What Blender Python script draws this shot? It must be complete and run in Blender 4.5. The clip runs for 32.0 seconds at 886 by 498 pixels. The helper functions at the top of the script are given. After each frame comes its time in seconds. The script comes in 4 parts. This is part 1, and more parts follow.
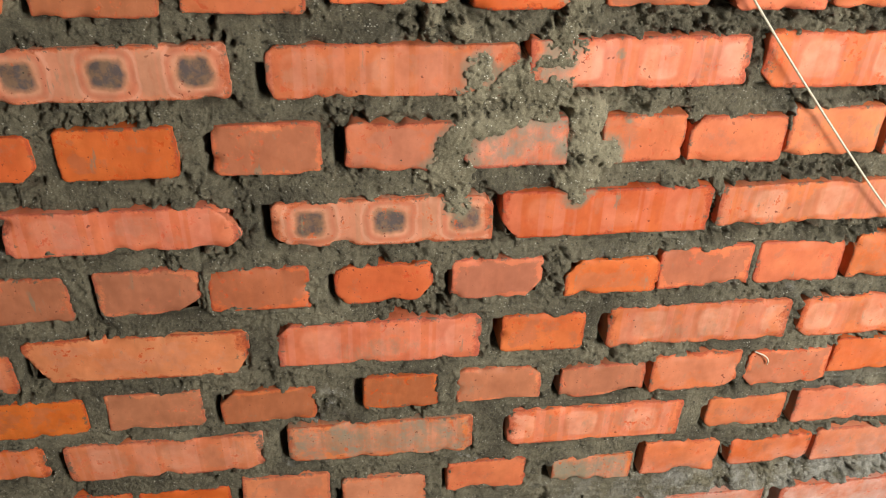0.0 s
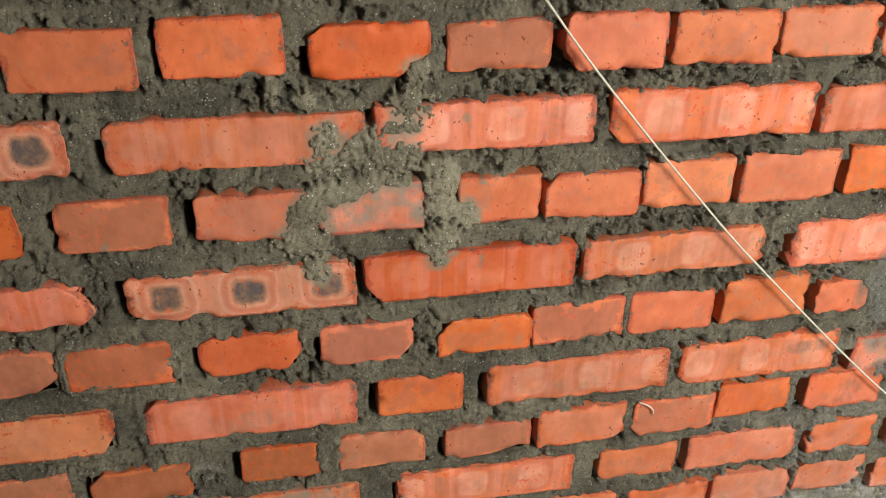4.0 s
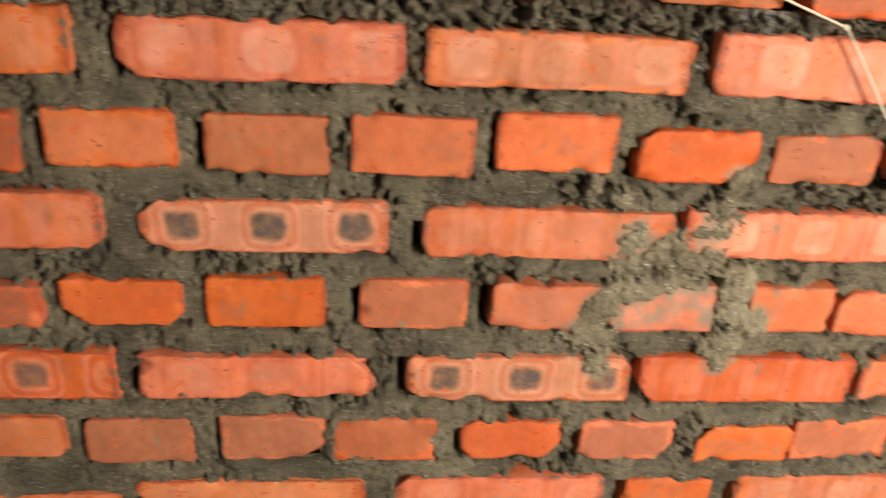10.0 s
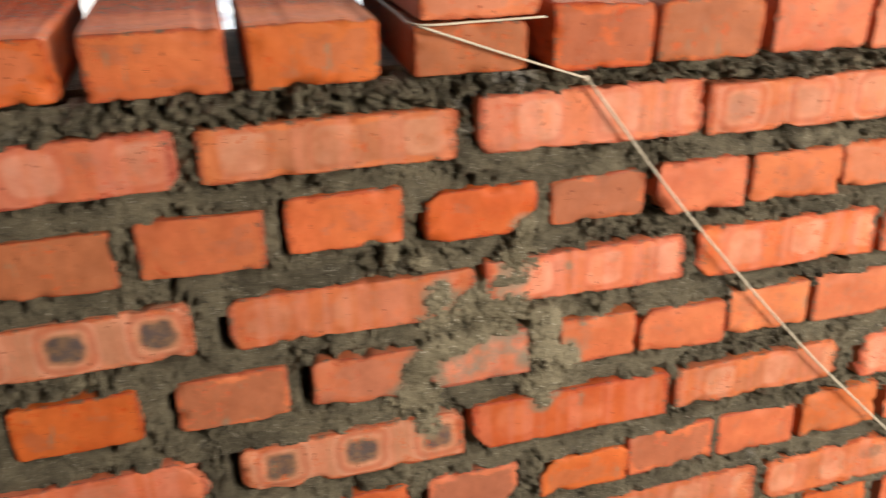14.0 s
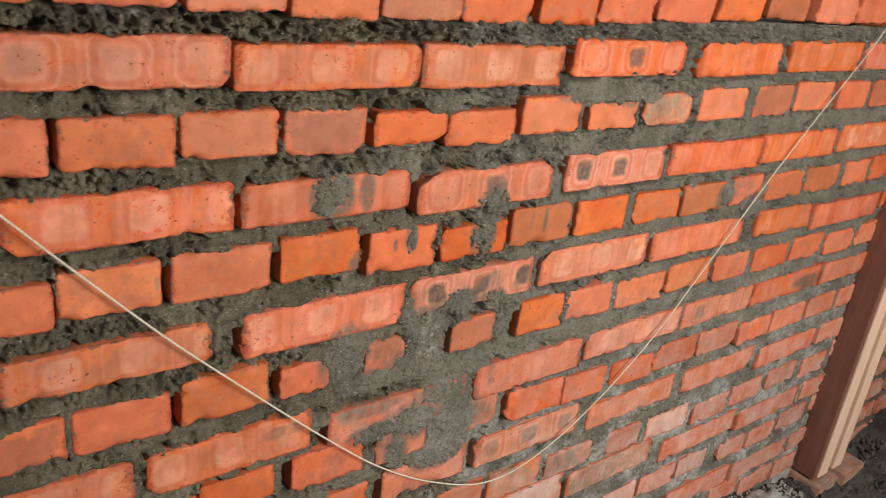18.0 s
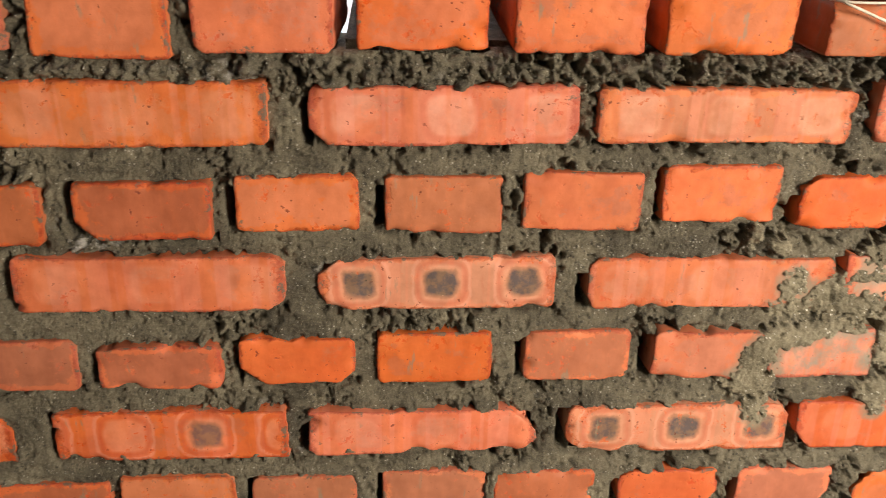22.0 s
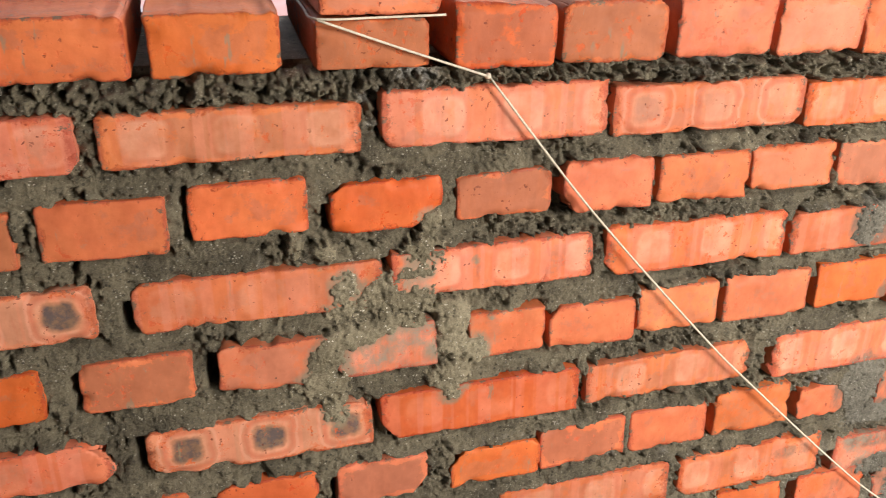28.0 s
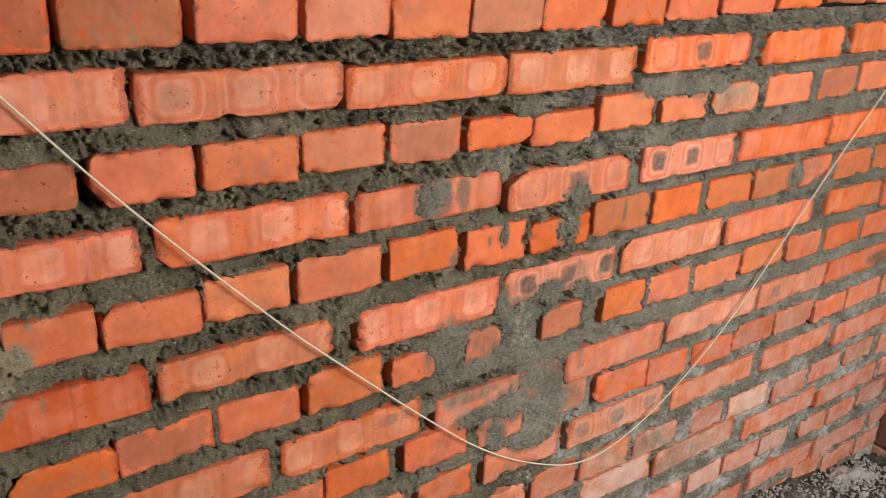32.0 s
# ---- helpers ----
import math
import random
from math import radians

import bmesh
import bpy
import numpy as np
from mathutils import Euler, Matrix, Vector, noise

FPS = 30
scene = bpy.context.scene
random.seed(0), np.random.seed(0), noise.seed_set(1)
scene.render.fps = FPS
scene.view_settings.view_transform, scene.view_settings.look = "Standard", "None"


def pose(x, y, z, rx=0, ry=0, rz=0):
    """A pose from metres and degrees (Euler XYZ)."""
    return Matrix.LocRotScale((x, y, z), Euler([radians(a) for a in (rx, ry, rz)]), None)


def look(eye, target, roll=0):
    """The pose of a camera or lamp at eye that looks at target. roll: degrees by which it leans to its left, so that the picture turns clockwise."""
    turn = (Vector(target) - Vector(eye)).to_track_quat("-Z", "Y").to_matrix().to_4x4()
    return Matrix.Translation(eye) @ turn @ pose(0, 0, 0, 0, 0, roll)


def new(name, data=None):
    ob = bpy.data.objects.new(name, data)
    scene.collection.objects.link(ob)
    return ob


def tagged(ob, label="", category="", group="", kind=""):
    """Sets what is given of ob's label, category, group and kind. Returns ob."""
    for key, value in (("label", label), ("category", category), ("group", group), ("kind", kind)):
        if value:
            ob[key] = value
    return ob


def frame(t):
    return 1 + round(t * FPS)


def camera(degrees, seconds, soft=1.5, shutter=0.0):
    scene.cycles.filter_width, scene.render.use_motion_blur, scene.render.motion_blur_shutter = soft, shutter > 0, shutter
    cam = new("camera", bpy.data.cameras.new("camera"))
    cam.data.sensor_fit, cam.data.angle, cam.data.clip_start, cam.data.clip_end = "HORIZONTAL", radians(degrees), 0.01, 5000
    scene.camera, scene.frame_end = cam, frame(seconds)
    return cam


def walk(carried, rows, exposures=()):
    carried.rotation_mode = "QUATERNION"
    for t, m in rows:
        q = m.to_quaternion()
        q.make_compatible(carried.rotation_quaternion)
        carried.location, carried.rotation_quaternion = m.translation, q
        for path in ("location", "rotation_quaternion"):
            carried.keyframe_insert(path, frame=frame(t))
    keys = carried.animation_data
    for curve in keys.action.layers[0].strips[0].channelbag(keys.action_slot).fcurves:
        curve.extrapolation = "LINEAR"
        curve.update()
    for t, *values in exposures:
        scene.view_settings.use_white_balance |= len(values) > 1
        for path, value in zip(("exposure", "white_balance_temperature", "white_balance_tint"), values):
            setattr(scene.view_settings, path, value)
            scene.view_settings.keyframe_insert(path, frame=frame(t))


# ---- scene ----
cam = camera(58.00, 32.0, soft=0.6, shutter=0.45)
# seconds; eye in metres; yaw, pitch and roll in degrees
ROWS = [
    (0.0, -0.1562, -0.7230, 1.2882, -8.16, -32.43, 1.63),
    (0.5, -0.1049, -0.7227, 1.2838, -5.88, -33.11, 0.88),
    (1.0, -0.0975, -0.7203, 1.2873, -7.32, -32.24, 1.35),
    (1.5, -0.0738, -0.7129, 1.2917, -8.85, -31.69, 1.34),
    (2.0, -0.0681, -0.7198, 1.2930, -10.29, -31.15, 1.50),
    (2.5, -0.0609, -0.7194, 1.2946, -11.04, -30.83, 1.48),
    (4.5, -0.0413, -0.7255, 1.3058, -11.56, -28.75, 0.08),
    (5.0, -0.0305, -0.7240, 1.3059, -13.05, -28.63, -0.12),
    (5.5, -0.0216, -0.7219, 1.3067, -14.64, -28.63, 0.26),
    (6.0, -0.0020, -0.7185, 1.3084, -16.93, -28.48, 0.90),
    (6.5, 0.0096, -0.7194, 1.3098, -19.46, -27.96, 1.86),
    (7.0, 0.0198, -0.7286, 1.3042, -21.02, -27.41, 2.78),
    (7.5, -0.0033, -0.7368, 1.3087, -18.58, -27.56, 3.20),
    (8.0, -0.0407, -0.7375, 1.3048, -13.67, -28.02, 3.07),
    (8.5, -0.0828, -0.7295, 1.3106, -10.38, -28.05, 3.10),
    (9.0, -0.1322, -0.7040, 1.3194, -8.90, -27.96, 3.22),
    (9.5, -0.1927, -0.6800, 1.3280, -8.60, -27.21, 3.41),
    (10.0, -0.2770, -0.6667, 1.3367, -6.26, -26.06, 3.90),
    (10.5, -0.3950, -0.6637, 1.3328, -1.97, -24.70, 3.92),
    (11.0, -0.4474, -0.6649, 1.3371, 0.12, -24.16, 3.31),
    (11.5, -0.4910, -0.6667, 1.3573, 1.37, -23.91, 2.44),
    (12.0, -0.5259, -0.6760, 1.3740, 3.17, -22.32, 1.74),
    (12.5, -0.4784, -0.6706, 1.3803, -0.47, -21.09, 1.29),
    (13.0, -0.3989, -0.6703, 1.3702, -6.82, -20.53, 0.43),
    (13.5, -0.3270, -0.6785, 1.3590, -11.01, -20.58, -0.90),
    (14.0, -0.2033, -0.6862, 1.3660, -15.23, -22.28, -1.87),
    (14.5, -0.0918, -0.6978, 1.3660, -20.23, -23.75, -2.16),
    (15.0, -0.0206, -0.7103, 1.3683, -25.11, -24.04, -0.67),
    (15.5, 0.0553, -0.7296, 1.3576, -29.25, -23.42, 1.62),
    (17.5, 0.1751, -0.7776, 1.3507, -39.92, -22.73, 6.03),
    (18.0, 0.1601, -0.7787, 1.3409, -39.29, -22.25, 7.14),
    (18.5, 0.1091, -0.7624, 1.3368, -34.33, -22.43, 6.56),
    (19.0, 0.0550, -0.7602, 1.3306, -25.85, -21.14, 4.10),
    (19.5, -0.0362, -0.7381, 1.3311, -16.80, -21.64, 3.32),
    (20.0, -0.1395, -0.7018, 1.3325, -11.37, -22.81, 3.90),
    (20.5, -0.2289, -0.6714, 1.3371, -8.26, -23.47, 4.51),
    (21.0, -0.3256, -0.6707, 1.3380, -3.87, -23.70, 3.99),
    (21.5, -0.4075, -0.6769, 1.3371, -1.80, -22.44, 2.21),
    (22.0, -0.4089, -0.6788, 1.3396, -3.88, -22.16, 1.15),
    (22.5, -0.4032, -0.6679, 1.3392, -6.61, -22.29, 1.45),
    (23.0, -0.4023, -0.6673, 1.3360, -7.79, -22.62, 2.47),
    (23.5, -0.3960, -0.6894, 1.3384, -7.87, -22.34, 2.91),
    (24.0, -0.3981, -0.6934, 1.3408, -7.41, -21.71, 2.30),
    (24.5, -0.3978, -0.6887, 1.3442, -6.98, -21.94, 1.53),
    (25.0, -0.3862, -0.6843, 1.3409, -8.01, -21.89, 1.22),
    (25.5, -0.3634, -0.6885, 1.3431, -9.66, -22.14, 0.93),
    (26.0, -0.3214, -0.6896, 1.3456, -11.50, -22.64, 0.90),
    (26.5, -0.2564, -0.7001, 1.3506, -12.97, -22.59, 1.01),
    (28.5, -0.1046, -0.7339, 1.3630, -16.69, -22.11, -0.40),
    (29.0, -0.0767, -0.7448, 1.3633, -18.25, -22.62, -0.30),
    (29.5, -0.0149, -0.7689, 1.3690, -23.55, -22.96, -0.22),
    (30.0, 0.0464, -0.8008, 1.3638, -30.19, -22.34, 0.88),
    (30.5, 0.0783, -0.8224, 1.3641, -34.55, -21.84, 2.01),
    (31.0, 0.0891, -0.8307, 1.3607, -36.36, -21.72, 2.67),
    (31.5, 0.0834, -0.8261, 1.3614, -36.36, -22.13, 2.40),
    (32.0, 0.0663, -0.8103, 1.3608, -35.22, -22.44, 2.39),
]


def aim(x, y, z, yaw, pitch, roll):
    return Matrix.Translation((x, y, z)) @ pose(0, 0, 0, 0, 0, yaw) @ pose(0, 0, 0, 90 + pitch) @ pose(0, 0, 0, 0, 0, roll)


# the clip's own exposure, in stops, and its white balance
EXPOSURES = [(0.0, -0.12, 6300, 3), (3.5, -0.38, 6100, 3), (6.0, -0.40, 6050, 3), (8.0, -0.46, 6600, 10), (9.0, -0.33, 6900, 10), (10.0, 0.08, 7200, 10), (11.3, 0.36, 7500, 10), (13.0, 0.02, 7300, 10), (15.0, -0.58, 6800, 10), (17.5, -0.86, 6300, 8), (19.0, -0.88, 6900, 10), (20.0, -0.30, 7200, 10), (21.0, 0.10, 7400, 10), (23.0, 0.25, 6900, 10), (26.0, 0.08, 6800, 10), (29.0, -0.43, 6550, 10), (30.0, -0.82, 6600, 10), (32.0, -0.77, 6500, 10)]
walk(cam, [(row[0], aim(*row[1:])) for row in ROWS], EXPOSURES)

# ---- end of walk ----

# daylight: a pale sky, a veiled sun, and a soft lamp added behind the camera
SUN_UP, SUN_ROUND = radians(42), radians(25)
world = bpy.data.worlds.new("world")
scene.world = world
world.use_nodes = True
wn = world.node_tree.nodes
sky = wn.new("ShaderNodeTexSky")
sky.sky_type, sky.sun_disc = "NISHITA", False
sky.sun_elevation, sky.sun_rotation = SUN_UP, SUN_ROUND
sky.air_density, sky.dust_density, sky.ozone_density = 1.0, 4.0, 0.6
wn["Background"].inputs["Strength"].default_value = 0.14
world.node_tree.links.new(sky.outputs[0], wn["Background"].inputs["Color"])
sun_data = bpy.data.lights.new("sun", "SUN")
sun_data.energy, sun_data.angle, sun_data.color = 0.5, radians(14), (1.0, 0.94, 0.86)
sun = new("sun", sun_data)
way = Vector((math.sin(SUN_ROUND) * math.cos(SUN_UP), math.cos(SUN_ROUND) * math.cos(SUN_UP), math.sin(SUN_UP)))
sun.matrix_world = look(way * 20, (0, 0, 0))
# the added lamp, with no source known there: its middle, its size and its light
KEY_X, KEY_Y, KEY_Z, KEY_W, KEY_H = 1.29, -1.95, 1.44, 0.8, 0.75
glow = bpy.data.lights.new("added_key_light", "AREA")
glow.shape, glow.size, glow.size_y, glow.energy, glow.color = "RECTANGLE", KEY_W, KEY_H, 113.0, (1.0, 0.925, 0.82)
key_light = new("added_key_light", glow)
key_light.matrix_world = look((KEY_X, KEY_Y, KEY_Z), (KEY_X - 0.25, 0, 0.9))


# ---- materials ----
class Nodes:
    """A small helper to wire node materials."""

    def __init__(self, name, rough=0.8):
        self.mat = bpy.data.materials.new(name)
        self.mat.use_nodes = True
        self.tree = self.mat.node_tree
        self.bsdf = self.tree.nodes["Principled BSDF"]
        self.bsdf.inputs["Roughness"].default_value = rough

    def put(self, sock, value):
        if hasattr(value, "is_output"):
            self.tree.links.new(value, sock)
        elif isinstance(value, (tuple, list)) and len(value) == 3 and sock.type == "RGBA":
            sock.default_value = (*value, 1)
        else:
            sock.default_value = value

    def add(self, kind, **ins):
        node = self.tree.nodes.new(kind)
        for key, value in ins.items():
            self.put(node.inputs[key.replace("_", " ")], value)
        return node

    def math(self, op, a, b=0.0, clamp=False):
        node = self.tree.nodes.new("ShaderNodeMath")
        node.operation, node.use_clamp = op, clamp
        self.put(node.inputs[0], a)
        self.put(node.inputs[1], b)
        return node.outputs[0]

    def mix(self, f, a, b, blend="MIX"):
        node = self.tree.nodes.new("ShaderNodeMix")
        node.data_type, node.blend_type = "RGBA", blend
        self.put(node.inputs[0], f)
        self.put(node.inputs[6], a)
        self.put(node.inputs[7], b)
        return node.outputs[2]

    def ramp(self, f, *stops):
        node = self.tree.nodes.new("ShaderNodeValToRGB")
        el = node.color_ramp.elements
        while len(el) < len(stops):
            el.new(0.5)
        for e, (pos, col) in zip(el, stops):
            e.position, e.color = pos, (*col, 1) if isinstance(col, tuple) else (col, col, col, 1)
        self.put(node.inputs[0], f)
        return node.outputs[0]

    def step(self, f, a, b):
        node = self.add("ShaderNodeMapRange", Value=f)
        node.inputs["From Min"].default_value, node.inputs["From Max"].default_value = a, b
        return node.outputs[0]

    def noise(self, where, scale, detail=3.0, rough=0.55, dims="3D"):
        node = self.tree.nodes.new("ShaderNodeTexNoise")
        node.noise_dimensions = dims
        self.put(node.inputs["Vector"], where)
        node.inputs["Scale"].default_value = scale
        node.inputs["Detail"].default_value = detail
        node.inputs["Roughness"].default_value = rough
        return node.outputs["Fac"]

    def bump(self, height, strength, distance):
        node = self.add("ShaderNodeBump", Height=height)
        node.inputs["Strength"].default_value, node.inputs["Distance"].default_value = strength, distance
        self.put(self.bsdf.inputs["Normal"], node.outputs[0])

    def color(self, value):
        self.put(self.bsdf.inputs["Base Color"], value)


def brick_material(name, light, deep, dull, dull_share, ring=0.0, core=0.0, soot=0.0, grey=0.0):
    """Fired clay: mottled face, kiln bands and rings along the face, soot cores, smears of dried cement."""
    n = Nodes(name, 0.78)
    tc = n.add("ShaderNodeTexCoord")
    info = n.add("ShaderNodeObjectInfo")
    rnd = info.outputs["Random"]
    shift = n.add("ShaderNodeCombineXYZ", X=n.math("MULTIPLY", rnd, 37.0), Y=n.math("MULTIPLY", rnd, 91.0))
    where = n.add("ShaderNodeVectorMath")
    where.operation = "ADD"
    n.put(where.inputs[0], tc.outputs["Object"])
    n.put(where.inputs[1], shift.outputs[0])
    w = where.outputs[0]
    big, mid, fine = n.noise(w, 14, 3), n.noise(w, 75, 6, 0.68), n.noise(w, 520, 4, 0.65)
    col = n.mix(n.step(big, 0.35, 0.65), light, deep)
    # a dull fired skin with ragged edges
    uv = n.add("ShaderNodeSeparateXYZ", Vector=tc.outputs["UV"])
    u, v = uv.outputs[0], uv.outputs[1]
    rim_u = n.math("MULTIPLY", n.math("MINIMUM", u, n.math("SUBTRACT", 1.0, u)), 5.0)
    rim_v = n.math("MULTIPLY", n.math("MINIMUM", v, n.math("SUBTRACT", 1.0, v)), 3.0)
    rim = n.math("MINIMUM", n.math("MINIMUM", rim_u, rim_v), 0.6)
    # the beds and ends of the brick have no such rim
    shell = n.add("ShaderNodeNewGeometry")
    ahead = n.math("ABSOLUTE", n.add("ShaderNodeSeparateXYZ", Vector=shell.outputs["Normal"]).outputs[1])
    rim = n.math("MAXIMUM", rim, n.math("MULTIPLY", n.step(ahead, 0.35, 0.15), 0.5))
    skin = n.math("ADD", n.math("MULTIPLY", n.noise(w, 26, 6, 0.7), 0.9), n.math("MULTIPLY", rnd, 0.12))
    skin = n.math("ADD", skin, n.math("MULTIPLY", rim, 0.4))
    col = n.mix(n.math("MULTIPLY", n.step(skin, 0.84 - dull_share * 0.28, 0.885 - dull_share * 0.28), 0.9), col, dull)
    # long faint drag marks from the mould
    drag = n.add("ShaderNodeMapping", Vector=w)
    drag.inputs["Scale"].default_value = (1.0, 1.0, 0.18)
    col = n.mix(n.math("MULTIPLY", n.step(n.noise(drag.outputs[0], 120, 3, 0.6), 0.5, 0.75), 0.14), col, tuple(min(1, c * 1.25) for c in light))
    if ring:
        wob = n.math("MULTIPLY", n.math("SUBTRACT", n.noise(w, 40, 2), 0.5), 0.045)
        rings = n.tree.nodes.new("ShaderNodeUVMap")
        rings.uv_map = "kiln"
        kiln = n.add("ShaderNodeSeparateXYZ", Vector=rings.outputs[0])
        cell = n.math("SUBTRACT", n.math("FRACT", n.math("ADD", kiln.outputs[0], n.math("MULTIPLY", wob, 2.85))), 0.5)
        du = n.math("MULTIPLY", n.math("ABSOLUTE", cell), 2.0)
        dv = n.math("MULTIPLY", n.math("ABSOLUTE", n.math("SUBTRACT", n.math("ADD", v, wob), 0.52)), 1.75)
        pu, pv = n.math("POWER", du, 4.0), n.math("POWER", dv, 4.0)
        dist = n.math("MULTIPLY", n.math("POWER", n.math("ADD", n.math("MULTIPLY", pu, 1.9), pv), 0.25), 1.2)
        # vertical bands between the rings
        band = n.noise(n.add("ShaderNodeCombineXYZ", X=n.math("MULTIPLY", n.math("ADD", u, n.math("MULTIPLY", rnd, 9.0)), 1.0)).outputs[0], 9, 2)
        col = n.mix(n.math("MULTIPLY", n.step(n.math("ADD", band, n.math("MULTIPLY", n.math("SUBTRACT", mid, 0.5), 0.03)), 0.492, 0.512), 0.5 * min(1, max(ring, 0.8))), col, (0.66, 0.21, 0.13))
        blotch = n.step(n.noise(w, 34, 3), 0.3, 0.62)
        inside = n.math("MULTIPLY", n.step(dist, 0.78, 0.64), blotch)
        edge = n.math("MULTIPLY", n.step(dist, 0.95, 0.84), n.step(dist, 0.66, 0.82))
        col = n.mix(n.math("MULTIPLY", inside, (0.45 if core > 0.7 else 0.5) * ring), col, (0.78, 0.37, 0.25))
        col = n.mix(n.math("MULTIPLY", edge, (0.5 if core > 0.7 else 0.2) * ring), col, (0.50, 0.095, 0.055))
        halo = n.math("MULTIPLY", n.step(dist, 0.93, 0.97), n.step(dist, 1.08, 1.02))
        col = n.mix(n.math("MULTIPLY", halo, (0.4 if core > 0.7 else 0.06) * ring), col, (0.72, 0.34, 0.25))
        seam = n.math("MULTIPLY", n.step(n.math("ABSOLUTE", cell), 0.475, 0.49), n.step(n.noise(w, 45, 3), 0.42, 0.6))
        col = n.mix(n.math("MULTIPLY", seam, 0.3 * ring), col, (0.42, 0.075, 0.04))
        if core:
            patch = n.math("ADD", dist, n.math("MULTIPLY", n.math("SUBTRACT", n.noise(w, 60, 3), 0.5), 0.35))
            mottle = n.step(n.noise(w, 80, 4, 0.7), 0.42, 0.58)
            col = n.mix(n.math("MULTIPLY", n.step(patch, 0.66, 0.56), n.math("MULTIPLY", kiln.outputs[1], core * 0.35)), col, (0.36, 0.13, 0.055))
            col = n.mix(n.math("MULTIPLY", n.step(patch, 0.60, 0.42), n.math("MULTIPLY", kiln.outputs[1], core * 0.9)), col, n.mix(n.math("MULTIPLY", mottle, 0.8), (0.06, 0.062, 0.07), (0.2, 0.12, 0.075)))
    if soot:
        col = n.mix(n.math("MULTIPLY", n.step(n.noise(w, 30, 5, 0.7), 0.6, 0.7), soot), col, (0.06, 0.055, 0.05))
    # lime on the damp foot of the wall; its paleness also paints in the stronger light there
    geo = n.add("ShaderNodeNewGeometry")
    place = n.add("ShaderNodeSeparateXYZ", Vector=geo.outputs["Position"])
    damp = n.math("MULTIPLY", n.step(place.outputs[2], 0.85, 0.35), n.step(place.outputs[0], 0.15, 1.1))
    damp = n.math("MAXIMUM", damp, n.math("MULTIPLY", n.step(place.outputs[2], 0.49, 0.42), n.step(place.outputs[0], 0.1, 0.4)))
    lime_and_light = n.math("MULTIPLY", damp, n.step(n.noise(geo.outputs["Position"], 16, 5, 0.7), 0.38, 0.64))
    col = n.mix(n.math("MULTIPLY", damp, 0.25), col, (0.40, 0.17, 0.12))
    col = n.mix(n.math("MULTIPLY", lime_and_light, 0.66), col, (0.58, 0.44, 0.41))
    # grey cement wiped over the face
    film_at = n.tree.nodes.new("ShaderNodeAttribute")
    film_at.attribute_name = "film"
    upright = n.add("ShaderNodeMapping", Vector=geo.outputs["Position"])
    upright.inputs["Scale"].default_value = (1.0, 1.0, 0.5)
    patchy = n.math("ADD", film_at.outputs["Fac"], n.math("MULTIPLY", n.math("SUBTRACT", n.noise(upright.outputs[0], 55, 7, 0.75), 0.5), 1.3))
    film_tone = n.mix(n.step(place.outputs[0], 0.35, 0.55), (0.23, 0.205, 0.145), (0.115, 0.104, 0.082))
    col = n.mix(n.math("MULTIPLY", n.step(patchy, 0.40, 0.80), 0.84), col, film_tone)
    tone = n.step(n.noise(w, 30, 4, 0.6), 0.3, 0.7)
    col = n.mix(1.0, col, n.mix(tone, (0.78, 0.76, 0.74), (1.06, 1.08, 1.10)), "MULTIPLY")
    # thin cement film and crumbs
    film = n.step(n.noise(w, 48, 5, 0.75), 0.66 - 0.2 * grey, 0.72 - 0.1 * grey)
    col = n.mix(n.math("MULTIPLY", film, 0.35 + 0.4 * grey), col, (0.24, 0.215, 0.165))
    pale = n.step(n.noise(w, 160, 4, 0.7), 0.72, 0.76)
    col = n.mix(n.math("MULTIPLY", pale, 0.5), col, (0.72, 0.42, 0.3))
    pock = n.math("MULTIPLY", n.step(n.noise(w, 120, 5, 0.7), 0.575, 0.61), n.step(n.noise(w, 22, 3), 0.5, 0.6))
    col = n.mix(n.math("MULTIPLY", pock, 0.8), col, (0.58, 0.085, 0.018))
    streak = n.add("ShaderNodeMapping", Vector=w)
    streak.inputs["Rotation"].default_value = (0, 0.6, 0)
    streak.inputs["Scale"].default_value = (1.0, 1.0, 0.22)
    smear = n.math("MULTIPLY", n.step(n.noise(streak.outputs[0], 110, 4, 0.6), 0.62, 0.66), n.step(n.noise(w, 16, 2), 0.55, 0.64))
    col = n.mix(n.math("MULTIPLY", smear, 0.6), col, (0.2, 0.185, 0.13))
    holes = n.math("MULTIPLY", n.step(n.noise(w, 210, 2, 0.5), 0.675, 0.70), n.step(n.noise(w, 30, 2), 0.48, 0.58))
    col = n.mix(n.math("MULTIPLY", holes, 0.75), col, (0.14, 0.026, 0.014))
    chip = n.add("ShaderNodeTexVoronoi", Vector=w, Scale=95.0)
    fleck = n.math("MULTIPLY", n.step(chip.outputs["Distance"], 0.11, 0.07), n.step(n.noise(w, 33, 2), 0.66, 0.69))
    col = n.mix(fleck, col, (0.07, 0.05, 0.035))
    # the skin broken off along the rim and in scabs: raw, pitted, vivid clay
    scab = n.math("ADD", n.math("MULTIPLY", n.noise(w, 38, 6, 0.72), 0.8), n.math("MULTIPLY", n.math("SUBTRACT", 0.6, rim), 0.42))
    raw = n.step(scab, 0.585, 0.625)
    crater = n.math("MULTIPLY", raw, n.step(n.noise(w, 260, 4, 0.7), 0.50, 0.62))
    col = n.mix(n.math("MULTIPLY", raw, 0.55), col, n.mix(n.step(mid, 0.35, 0.62), (0.40, 0.055, 0.016), (0.66, 0.135, 0.035)))
    col = n.mix(n.math("MULTIPLY", crater, 0.5), col, (0.22, 0.035, 0.014))
